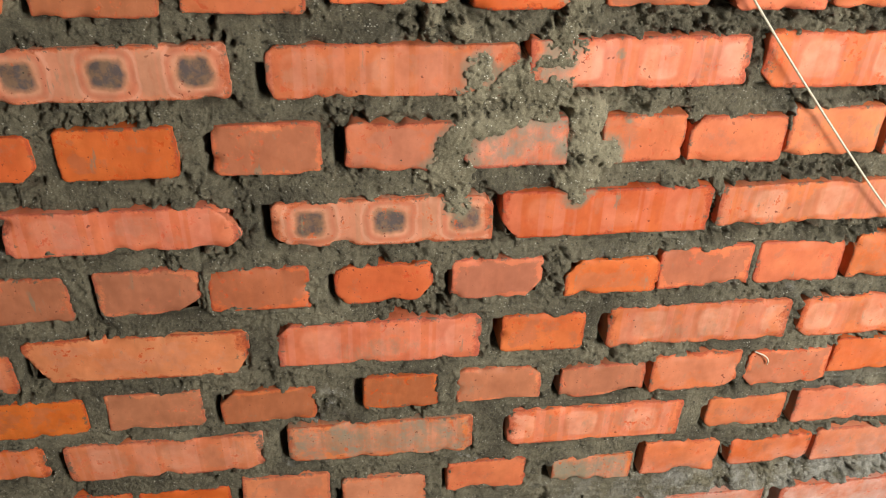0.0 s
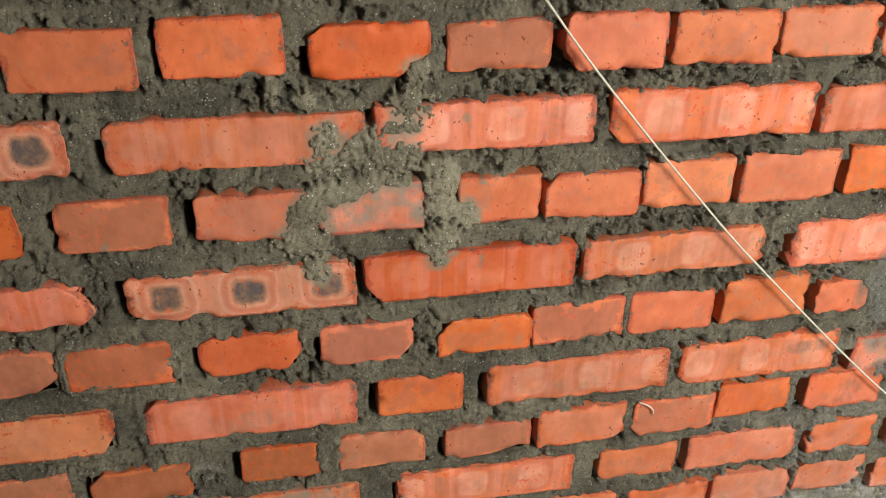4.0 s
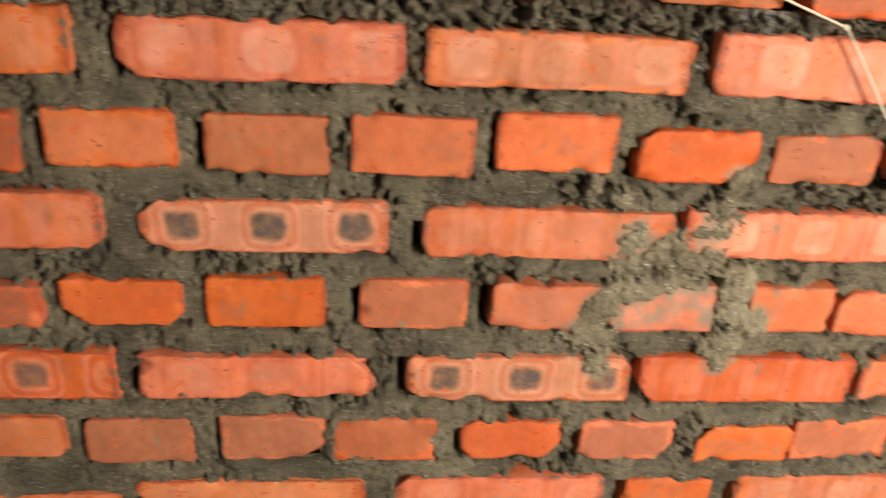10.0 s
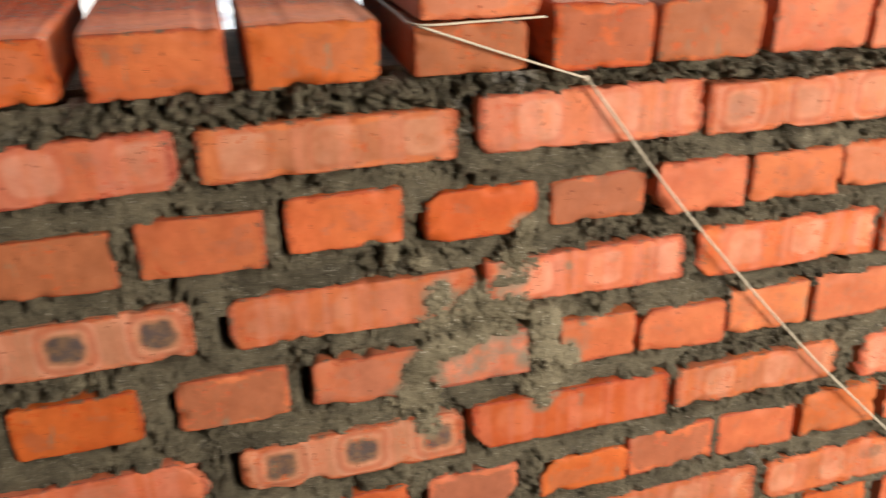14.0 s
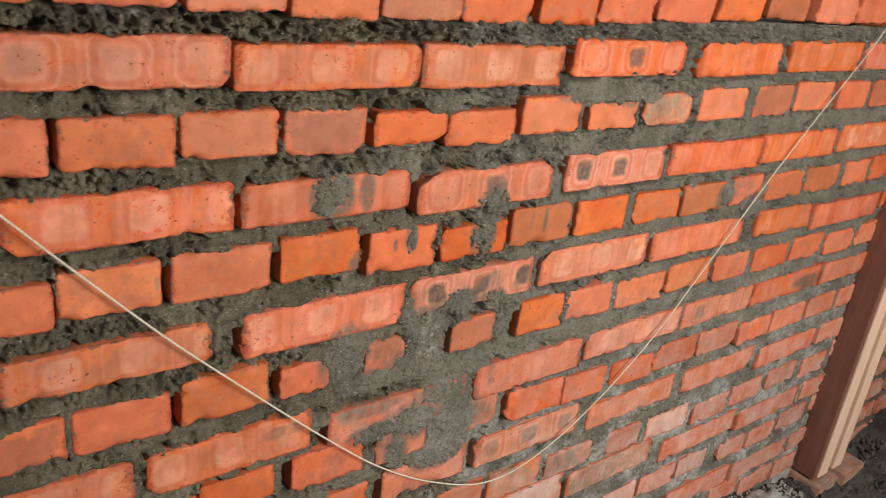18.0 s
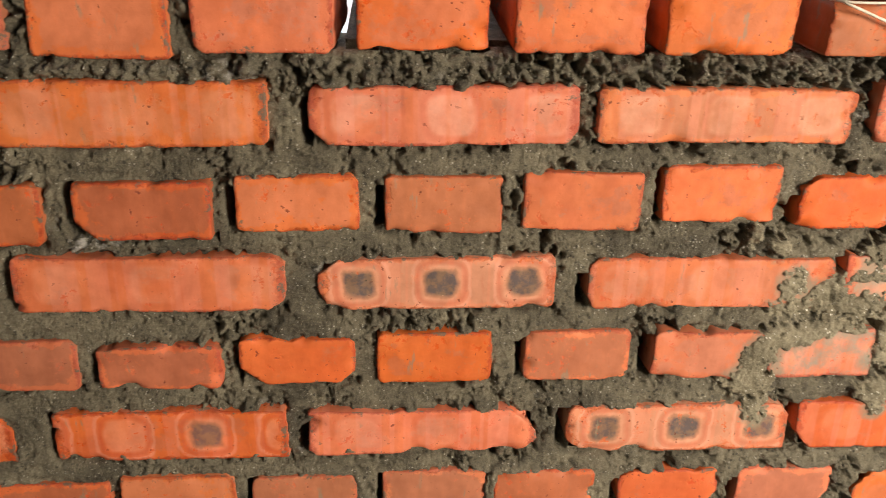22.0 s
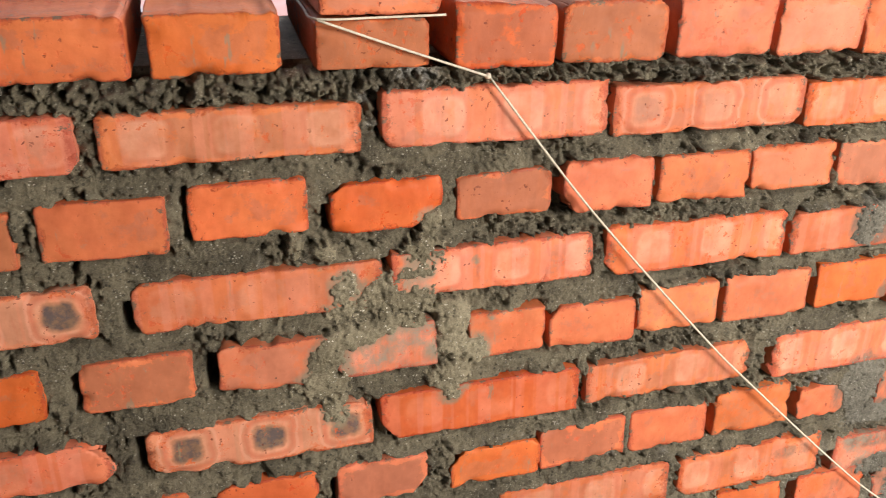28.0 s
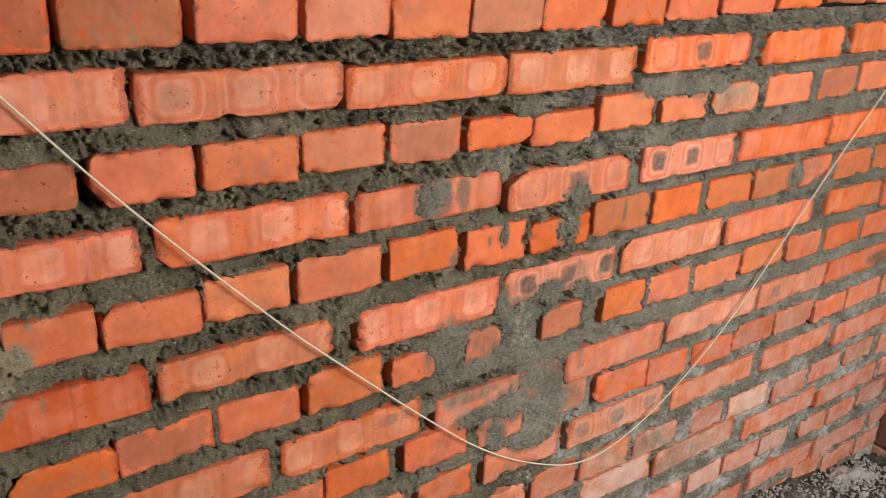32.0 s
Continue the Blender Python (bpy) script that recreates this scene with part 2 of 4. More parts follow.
    # raw, darker red arrises
    arris = n.step(n.math("ADD", rim, n.math("MULTIPLY", n.noise(w, 170, 4, 0.7), 0.5)), 0.44, 0.33)
    col = n.mix(n.math("MULTIPLY", arris, 0.62), col, (0.33, 0.05, 0.022))
    # cement crumbs stuck along the edges
    stuck = n.step(n.math("ADD", n.noise(w, 95, 6, 0.75), n.math("MULTIPLY", n.math("SUBTRACT", 0.6, rim), 0.36)), 0.735, 0.775)
    col = n.mix(n.math("MULTIPLY", stuck, 0.85), col, (0.115, 0.098, 0.07))
    tint = n.add("ShaderNodeHueSaturation", Color=col)
    n.put(tint.inputs["Hue"], n.math("ADD", n.math("MULTIPLY", rnd, 0.008), 0.497))
    n.put(tint.inputs["Saturation"], n.math("SUBTRACT", 1.04, n.math("MULTIPLY", n.math("FRACT", n.math("MULTIPLY", rnd, 13.0)), 0.12)))
    n.put(tint.inputs["Value"], n.math("ADD", n.math("MULTIPLY", n.math("FRACT", n.math("MULTIPLY", rnd, 7.0)), 0.18), 0.90))
    n.color(tint.outputs[0])
    n.put(n.bsdf.inputs["Roughness"], n.math("ADD", n.math("MULTIPLY", mid, 0.25), 0.5))
    n.bsdf.inputs["Specular IOR Level"].default_value = 0.28
    relief = n.math("SUBTRACT", n.math("ADD", n.math("MULTIPLY", mid, 0.5), n.math("MULTIPLY", fine, 0.1)), n.math("ADD", n.math("MULTIPLY", holes, 0.6), n.math("ADD", n.math("MULTIPLY", pock, 0.35), n.math("ADD", n.math("MULTIPLY", raw, 0.25), n.math("MULTIPLY", crater, 0.5)))))
    n.bump(relief, 0.5, 0.0022)
    return n.mat


ORANGE, DEEP, BROWN, PINK = (0.64, 0.160, 0.050), (0.57, 0.118, 0.035), (0.405, 0.122, 0.055), (0.62, 0.195, 0.098)
BRICK = {
    "o": brick_material("orange_brick", ORANGE, DEEP, (0.50, 0.14, 0.062), 0.25),
    "b": brick_material("brown_skinned_brick", ORANGE, DEEP, BROWN, 0.95),
    "k": brick_material("pinkish_brick", (0.61, 0.16, 0.065), ORANGE, (0.56, 0.175, 0.088), 0.7),
    "f": brick_material("faintly_banded_brick", ORANGE, DEEP, (0.54, 0.155, 0.07), 0.3, ring=0.4),
    "p": brick_material("pink_ringed_brick", (0.61, 0.155, 0.06), ORANGE, (0.50, 0.16, 0.08), 0.45, ring=1.0),
    "q": brick_material("grey_dotted_brick", (0.60, 0.14, 0.06), ORANGE, (0.52, 0.15, 0.075), 0.4, ring=0.8, core=0.8),
    "d": brick_material("soot_spotted_brick", (0.58, 0.19, 0.105), (0.60, 0.21, 0.12), (0.52, 0.215, 0.135), 0.5, ring=0.9, core=1.0),
    "y": brick_material("pale_orange_brick", (0.70, 0.27, 0.125), (0.68, 0.22, 0.09), (0.66, 0.25, 0.13), 0.5),
    "g": brick_material("cement_smeared_brick", PINK, ORANGE, (0.42, 0.17, 0.1), 0.5, ring=0.5, soot=0.5, grey=1.0),
    "w": brick_material("whitish_pink_brick", (0.66, 0.36, 0.29), (0.62, 0.25, 0.17), (0.66, 0.4, 0.33), 0.5),
}


def cement_material(name, dark, light, wet=0.0, glint=0.85, crusted=0.0):
    """Sandy cement: damp and dry patches, grit with painted sparkle, pale lime crusts."""
    n = Nodes(name, 0.85)
    tc = n.add("ShaderNodeTexCoord")
    w = tc.outputs["Object"]
    big, mid, sand = n.noise(w, 13, 5, 0.62), n.noise(w, 95, 7, 0.72), n.noise(w, 700, 4, 0.7)
    col = n.mix(n.step(big, 0.36, 0.66), dark, light)
    col = n.mix(n.math("MULTIPLY", n.step(mid, 0.48, 0.66), 0.6), col, tuple(c * 0.45 for c in dark))
    col = n.mix(n.math("MULTIPLY", n.step(sand, 0.55, 0.66), 0.4), col, tuple(c * 1.55 for c in light))
    col = n.mix(n.math("MULTIPLY", n.step(sand, 0.45, 0.34), 0.4), col, tuple(c * 0.4 for c in dark))
    # pale sand grains, with their sparkle painted in as near-white specks
    grit = n.add("ShaderNodeTexVoronoi", Vector=w, Scale=240.0)
    spark = n.math("MULTIPLY", n.step(grit.outputs["Distance"], 0.24, 0.17), n.step(n.noise(w, 75, 3), 0.52, 0.57))
    col = n.mix(n.math("MULTIPLY", spark, glint), col, (0.74, 0.71, 0.63))
    dark_grit = n.add("ShaderNodeTexVoronoi", Vector=w, Scale=170.0)
    speck = n.math("MULTIPLY", n.step(dark_grit.outputs["Distance"], 0.3, 0.2), n.step(n.noise(w, 50, 3), 0.5, 0.56))
    col = n.mix(n.math("MULTIPLY", speck, 0.75), col, tuple(c * 0.25 for c in dark))
    lime = n.math("MULTIPLY", n.step(n.noise(w, 7, 4, 0.6), 0.6, 0.7), n.step(n.noise(w, 60, 5, 0.75), 0.5, 0.6))
    geo = n.add("ShaderNodeNewGeometry")
    place = n.add("ShaderNodeSeparateXYZ", Vector=geo.outputs["Position"])
    damp = n.math("MULTIPLY", n.step(place.outputs[2], 0.8, 0.45), n.step(place.outputs[0], 0.3, 1.2))
    damp = n.math("MAXIMUM", damp, n.math("MULTIPLY", n.math("MULTIPLY", n.step(place.outputs[2], 0.49, 0.43), 0.6), n.step(place.outputs[0], 0.0, 0.3)))
    damp = n.math("MULTIPLY", damp, n.step(place.outputs[0], 2.14, 2.1))
    crust = n.math("MULTIPLY", damp, n.step(n.noise(w, 9, 7, 0.8), 0.47, 0.62))
    col = n.mix(n.math("MAXIMUM", n.math("MULTIPLY", lime, 0.5), n.math("MULTIPLY", crust, crusted)), col, (0.62, 0.61, 0.6))
    n.color(col)
    n.put(n.bsdf.inputs["Roughness"], n.math("SUBTRACT", 0.9 - 0.35 * wet, n.math("MULTIPLY", spark, 0.4)))
    grains = n.noise(w, 330, 4, 0.7)
    n.bump(n.math("ADD", n.math("MULTIPLY", mid, 0.5), n.math("ADD", n.math("MULTIPLY", grains, 0.55), n.math("MULTIPLY", sand, 0.2))), 1.0, 0.0062)
    return n.mat


DRY_MORTAR = cement_material("drying_mortar", (0.185, 0.160, 0.106), (0.35, 0.308, 0.215), 0.2, 0.85, 0.7)
GREY_MORTAR = cement_material("dark_grey_mortar", (0.115, 0.107, 0.086), (0.215, 0.201, 0.165), 0.4, 0.5, 0.7)
MORTAR = cement_material("fresh_mortar", (0.072, 0.061, 0.041), (0.22, 0.192, 0.132), 0.7, 0.45, 0.7)
CONCRETE = cement_material("dry_concrete", (0.3, 0.29, 0.27), (0.5, 0.49, 0.46), crusted=0.5)
SOIL = cement_material("dark_rubble_soil", (0.05, 0.046, 0.04), (0.12, 0.11, 0.095))


def simple_material(name, a, b, scale, rough=0.6, stretch=(1, 1, 1), bump=0.002, metal=0.0):
    n = Nodes(name, rough)
    tc = n.add("ShaderNodeTexCoord")
    mp = n.add("ShaderNodeMapping", Vector=tc.outputs["Object"])
    mp.inputs["Scale"].default_value = stretch
    f1, f2 = n.noise(mp.outputs[0], scale, 4, 0.6), n.noise(mp.outputs[0], scale * 6, 3, 0.6)
    n.color(n.mix(n.step(n.math("ADD", n.math("MULTIPLY", f1, 0.7), n.math("MULTIPLY", f2, 0.3)), 0.35, 0.65), a, b))
    n.bsdf.inputs["Metallic"].default_value = metal
    n.put(n.bsdf.inputs["Roughness"], n.math("ADD", n.math("MULTIPLY", f2, 0.3), rough - 0.15))
    n.bump(n.math("ADD", f1, f2), 0.5, bump)
    return n.mat


STRING = simple_material("white_nylon_string", (0.72, 0.66, 0.55), (0.5, 0.45, 0.36), 300, 0.7, bump=0.0006)
RUST = simple_material("rusty_steel", (0.5, 0.35, 0.25), (0.2, 0.11, 0.065), 120, 0.65, metal=0.25, bump=0.001)
STAINED = simple_material("red_brown_stained_wood", (0.155, 0.066, 0.047), (0.225, 0.102, 0.074), 10, 0.45, (6, 6, 0.4), 0.001)
RAW_WOOD = simple_material("raw_pine_edge", (0.84, 0.60, 0.45), (0.72, 0.47, 0.34), 14, 0.6, (6, 6, 0.5), 0.001)
GREEN = simple_material("green_plastic", (0.03, 0.2, 0.12), (0.04, 0.26, 0.16), 20, 0.4)
DAY = bpy.data.materials.new("bright_daylight_backdrop")
DAY.use_nodes = True
dn = DAY.node_tree.nodes
dn["Principled BSDF"].inputs["Base Color"].default_value = (0.8, 0.8, 0.8, 1)
day_place = dn.new("ShaderNodeTexCoord")
day_noise = dn.new("ShaderNodeTexNoise")
day_noise.inputs["Scale"].default_value, day_noise.inputs["Detail"].default_value = 30.0, 4.0
day_ramp = dn.new("ShaderNodeValToRGB")
for stop, shade in zip((0, 0.42, 0.5, 0.56), ((0.35, 0.1, 0.07), (0.62, 0.33, 0.3), (0.6, 0.68, 0.78), (1.0, 0.98, 0.96))):
    tick = day_ramp.color_ramp.elements[0] if stop == 0 else day_ramp.color_ramp.elements.new(stop)
    tick.position, tick.color = stop, (*shade, 1)
day_links = DAY.node_tree.links
day_links.new(day_place.outputs["Object"], day_noise.inputs["Vector"])
day_links.new(day_noise.outputs["Fac"], day_ramp.inputs[0])
day_links.new(day_ramp.outputs[0], dn["Principled BSDF"].inputs["Emission Color"])
dn["Principled BSDF"].inputs["Emission Strength"].default_value = 1.6


# ---- building helpers ----
def mesh_of(name, verts, faces, mat, smooth=True):
    me = bpy.data.meshes.new(name)
    me.from_pydata([tuple(v) for v in verts], [], [tuple(f) for f in faces])
    me.materials.append(mat)
    if smooth:
        me.polygons.foreach_set("use_smooth", [True] * len(me.polygons))
    me.update()
    return me


def part(name, bm, mat, parent=None, label="", smooth=False):
    me = bpy.data.meshes.new(name)
    bm.to_mesh(me)
    bm.free()
    me.materials.append(mat)
    if smooth:
        me.polygons.foreach_set("use_smooth", [True] * len(me.polygons))
    ob = new(name, me)
    ob.parent = parent
    if label:
        tagged(ob, label=label)
    return ob


def box(x0, x1, y0, y1, z0, z1, bevel=0.0, cuts=1):
    bm = bmesh.new()
    bmesh.ops.create_cube(bm, size=1)
    for v in bm.verts:
        v.co = Vector(((x0 + x1) / 2 + v.co.x * (x1 - x0), (y0 + y1) / 2 + v.co.y * (y1 - y0), (z0 + z1) / 2 + v.co.z * (z1 - z0)))
    if bevel:
        bmesh.ops.bevel(bm, geom=list(bm.edges), offset=bevel, segments=2, affect="EDGES", profile=0.6)
    return bm


def lattice(shape, cell, seed, spacing, stretch=1.0):
    """Smooth random field in 0..1 over a grid of that shape, with cells of the given size (metres)."""
    rng = np.random.default_rng(seed)
    nz, nx = shape
    gz, gx = np.arange(nz) * spacing / cell, np.arange(nx) * spacing / (cell * stretch)
    iz, ix = gz.astype(int), gx.astype(int)
    fz, fx = gz - iz, gx - ix
    fz, fx = (fz * fz * (3 - 2 * fz))[:, None], (fx * fx * (3 - 2 * fx))[None, :]
    g = rng.random((iz[-1] + 2, ix[-1] + 2))
    a, b = g[np.ix_(iz, ix)], g[np.ix_(iz, ix + 1)]
    c, d = g[np.ix_(iz + 1, ix)], g[np.ix_(iz + 1, ix + 1)]
    return (a * (1 - fx) + b * fx) * (1 - fz) + (c * (1 - fx) + d * fx) * fz


def crumbs(shape, cell, seed, spacing):
    """Domed crumbs of uneven outline: 1 on the middle of each, 0 at the seams between them."""
    rng = np.random.default_rng(seed)
    nz, nx = shape
    wz, wx = (1.1 * (lattice(shape, cell * s, seed + k, spacing) - 0.5) for k, s in ((500, 0.8), (501, 0.8)))
    gz, gx = np.arange(nz)[:, None] * spacing / cell + wz + 1, np.arange(nx)[None, :] * spacing / cell + wx + 1
    iz, ix = gz.astype(int), gx.astype(int)
    mz, mx = int(iz.max()) + 3, int(ix.max()) + 3
    jz, jx, size = rng.random((mz, mx)), rng.random((mz, mx)), rng.uniform(0.45, 1.0, (mz, mx))
    best = np.zeros(shape)
    for dz in (0, 1, 2):
        for dx in (0, 1, 2):
            at = (iz + dz, ix + dx)
            ez, ex, sz = gz - (iz + dz - 1 + jz[at]), gx - (ix + dx - 1 + jx[at]), size[at]
            best = np.maximum(best, sz * np.maximum(0, 1 - (ez * ez + ex * ex) / (0.95 * sz) ** 2) ** 0.7)
    return best


# ---- the brick wall: courses of bricks ----
LABELS = {
    "o": "", "b": "brick with a dull brown fired skin", "k": "pinkish pale brick", "f": "orange brick with faint vertical bands",
    "p": "brick with pink kiln rings", "q": "brick with rings and grey dots", "d": "brick with three dark soot spots",
    "y": "pale orange brick", "g": "brick smeared with grey cement", "w": "whitish pink brick",
}
wall = tagged(new("wall_main"), "unpointed red clay brick wall with thick grey mortar joints", "wall", kind="structure")
LAID = []


# mortar thrown on the faces: middle, half width and half height, thickness (mm), and how crumbly it is
SPLASH = [
    (-40, 1060, 9, 11, 5, 1.0), (-22, 1022, 15, 17, 6, 1.0), (-20, 998, 30, 10, 6, 1.0), (15, 1008, 32, 20, 8, 1.0), (48, 1000, 26, 15, 7, 1.0),
    (60, 1056, 19, 20, 7, 1.0), (66, 1084, 13, 14, 7, 0.9), (46, 1030, 24, 8, 5, 1.0), (91, 974, 20, 25, 9, 0.1), (92, 940, 27, 17, 8, 0.5),
    (116, 932, 17, 17, 6, 0.6), (92, 903, 24, 20, 7, 0.5), (88, 882, 13, 12, 5, 0.5), (-43, 944, 20, 20, 7, 0.3), (-48, 917, 30, 20, 7, 0.3),
    (-39, 884, 13, 22, 6, 0.9), (-15, 965, 30, 13, 6, 0.8), (25, 975, 40, 10, 5, 0.9), (-68, 1074, 8, 12, 6, 1.0),
    (619, 1030, 27, 32, 4, 0.5), (744, 952, 9, 17, 6, 0.8), (868, 940, 20, 30, 8, 0.9), (876, 985, 25, 22, 7, 0.9), (803, 1134, 60, 8, 5, 0.7),
    (752, 840, 14, 24, 6, 0.6), (790, 808, 40, 33, 6, 0.3), (772, 752, 50, 30, 5, 0.2), (655, 793, 34, 40, 5, 0.3), (690, 745, 52, 18, 5, 0.2),
    (835, 690, 42, 30, 5, 0.6), (858, 632, 44, 50, 6, 0.2), (838, 578, 48, 24, 5, 0.2), (775, 655, 42, 30, 5, 0.4), (725, 655, 50, 16, 5, 0.5),
    (842, 838, 30, 18, 5, 0.9), (905, 832, 22, 14, 5, 0.9), (755, 610, 20, 34, 4, 0.4), (925, 780, 12, 32, 5, 0.7), (1446, 935, 26, 22, 4, 0.5),
    (1540, 902, 30, 26, 4, 0.6), (1040, 1136, 60, 14, 5, 0.4), (1140, 1134, 60, 18, 5, 0.3), (640, 792, 14, 30, 4, 0.4),
]
# thin films of cement wiped over the faces: middle, half width and half height (mm), how dense
FILM = [
    (668, 1025, 14, 32, 0.75), (719, 946, 5, 11, 0.9), (658, 924, 12, 22, 0.8), (986, 947, 4, 22, 0.9), (960, 948, 5, 18, 0.6), (720, 790, 34, 30, 0.62),
    (665, 795, 26, 34, 0.8), (700, 700, 60, 16, 0.72), (790, 712, 34, 24, 0.6), (745, 620, 44, 40, 0.62), (905, 626, 40, 30, 0.55), (640, 626, 34, 26, 0.45),
    (800, 520, 60, 30, 0.5), (925, 700, 12, 30, 0.6), (780, 860, 26, 18, 0.45), (895, 862, 34, 20, 0.6), (955, 848, 24, 18, 0.5), (1868, 684, 70, 20, 0.8),
    (20, 950, 46, 22, 0.52), (-5, 1035, 40, 24, 0.42), (116, 1038, 5, 6, 0.8), (136, 968, 5, 5, 0.9), (152, 972, 4, 4, 0.9), (1180, 1108, 60, 26, 0.6),
    (570, 706, 40, 12, 0.6), (1485, 950, 60, 30, 0.55), (1130, 450, 60, 30, 0.6), (1240, 380, 90, 34, 0.55), (-130, 690, 60, 20, 0.5), (-160, 545, 60, 22, 0.55),
    (170, 545, 50, 18, 0.4), (-20, 620, 30, 14, 0.45), (340, 620, 40, 16, 0.4), (260, 690, 50, 18, 0.4), (120, 452, 40, 26, 0.8), (890, 1000, 10, 26, 0.8),
]
# the kiln's rings along some long faces: course, left end (mm), rings to the face, shift, and the soot in each
KILN = {
    (3, -479): (2.9, 0.0, (1, 1, 1, 0)), (3, -1015): (2.86, 0.0, (0, 0, 1, 0)), (5, -743): (2.86, 0.125, (0, 1, 0, 0)), (5, -233): (2.85, 0.0, (0.95, 1, 0.9, 0)),
    (3, 743): (2.85, 0.0, (0.1, 1, 0.1, 0)), (3, 1016): (2.85, -0.01, (1, 0.9, 0.1, 0)), (5, 753): (2.85, 0.03, (1, 0.9, 1, 0)), (9, 916): (2.9, -0.02, (0.6, 0.9, 0.7, 0)),
    (1, -481): (2.85, 0.0, (0, 0, 0, 0)), (1, -231): (2.9, 0.0, (0, 0, 0, 0)), (1, 260): (2.85, 0.0, (0.4, 0.2, 0, 0)), (1, 986): (2.85, 0.0, (0, 1, 0, 0)), (7, 891): (2.85, 0.0, (0, 0.3, 0.8, 0)), (5, 1259): (2.85, 0.0, (0, 1, 0.6, 0)),
}


def wiped(x, z):
    """How densely cement is wiped over the wall there, 0 to 1."""
    f = 0.34 * np.exp(-(((x - 0.8) / 0.24) ** 2) - ((z - 0.70) / 0.22) ** 2)
    for fx, fz, rx, rz, dense in FILM:
        f = np.maximum(f, dense * np.clip(1.7 - 1.1 * np.hypot((x - fx / 1000) * 1000 / rx, (z - fz / 1000) * 1000 / rz), 0, 1))
    for sx, sz, rx, rz, thick, crumbly in SPLASH:
        f = np.maximum(f, 0.75 * np.clip((1.75 - np.hypot((x - sx / 1000) * 1000 / rx, (z - sz / 1000) * 1000 / rz)) * 1.4, 0, 1))
    return f


def brick_mesh(w, h, d, rng, tidy=1.0, kind="o", cuts={}, at=None, kiln=None, shade_film=0.0):
    """One worn brick, its front face in the plane y = 0, its lower left corner at the origin."""
    r = 0.0019
    rim = [0.0, 0.0005, 0.0013, 0.0030]

    def ticks(length, step):
        inner = np.linspace(0.007, length - 0.007, max(3, int(length / step)))
        return np.concatenate([rim, inner, [length - e for e in reversed(rim)]])

    gx, gz = ticks(w, 0.0044), ticks(h, 0.0050)
    nx, nz = len(gx), len(gz)
    x, z = np.meshgrid(gx, gz)
    e = np.minimum(np.minimum(x, w - x), np.minimum(z, h - z))
    y = np.where(e < r, r - np.sqrt(np.maximum(r * r - (r - e) ** 2, 0)), 0.0)

    def wobble(t, size, amount):
        k = rng.random(int(t[-1] / size) + 3)
        s = t / size
        i = s.astype(int)
        f = s - i
        f = f * f * (3 - 2 * f)
        return (k[i] * (1 - f) + k[i + 1] * f - 0.35) * amount

    left, right = (wobble(gz, 0.03, 0.0022) + wobble(gz, 0.0052, 0.0012) for _ in range(2))
    low, high = (wobble(gx, 0.08, 0.0026) + wobble(gx, 0.016, 0.0004) + wobble(gx, 0.0046, 0.0012) for _ in range(2))
    # bites out of the long edges
    for side in (low, high):
        for _ in range(rng.integers(0, 2 if w < 0.15 else 3)):
            side += rng.uniform(0.001, 0.004) * np.exp(-(((gx - rng.random() * w) / rng.uniform(0.004, 0.011)) ** 2))
    s, t = x / w, z / h
    px = x + left[:, None] * (1 - s) ** 12 - right[:, None] * s**12
    pz = z + low[None, :] * (1 - t) ** 5 - high[None, :] * t**5
    # worn corners
    for name, cx, cz in (("bl", 0, 0), ("br", w, 0), ("tl", 0, h), ("tr", w, h)):
        run = rng.uniform(0.002, 0.007) if rng.random() < 0.86 else rng.uniform(0.008, 0.020)
        rise = run * rng.uniform(0.5, 1.1)
        if name in cuts:
            run, rise = cuts[name][0] / 1000, cuts[name][1] / 1000
        near = np.maximum(0, 1 - (np.abs(x - cx) / run + np.abs(z - cz) / rise)) / 2
        near = near * (1 + 0.25 * (rng.random(near.shape) - 0.5))
        px += np.sign(w / 2 - cx) * near * run
        pz += np.sign(h / 2 - cz) * near * rise
        y += near * 0.004
    # chips along the rim, and shallow scars
    for _ in range(rng.integers(4, 11)):
        on = rng.random()
        if rng.random() < 0.75:
            cx, cz = rng.random() * w, (0 if on < 0.5 else h)
        else:
            cx, cz = (0 if on < 0.5 else w), rng.random() * h
        size, depth = rng.uniform(0.002, 0.0075), rng.uniform(0.002, 0.008)
        y += depth * np.exp(-(((x - cx) / (size * 1.5)) ** 2 + ((z - cz) / size) ** 2))
    a, b, c = rng.uniform(-1, 1, 3)
    y += 0.0005 * (np.sin(21 * x + 5 * a) * np.cos(33 * z + 4 * b) + 0.6 * np.sin(70 * x + 60 * z + 5 * c))
    y += rng.uniform(-0.0006, 0.0006, y.shape) * np.clip(e / 0.004, 0, 1)
    yaw, pit = rng.normal(0, 0.006) * tidy, rng.normal(0, 0.012) * tidy
    y = y + (px - w / 2) * yaw + (pz - h / 2) * pit
    verts = np.stack([px, y, pz], -1).reshape(-1, 3)
    idx = np.arange(nx * nz).reshape(nz, nx)
    faces = np.stack([idx[:-1, :-1], idx[:-1, 1:], idx[1:, 1:], idx[1:, :-1]], -1).reshape(-1, 4).tolist()
    ring = np.concatenate([idx[0, :], idx[1:, -1], idx[-1, -2::-1], idx[-2:0:-1, 0]])
    # two rings of sides, then the back
    n0, m = len(verts), len(ring)
    sides = [verts]
    flat_x, flat_z = x.reshape(-1)[ring], z.reshape(-1)[ring]
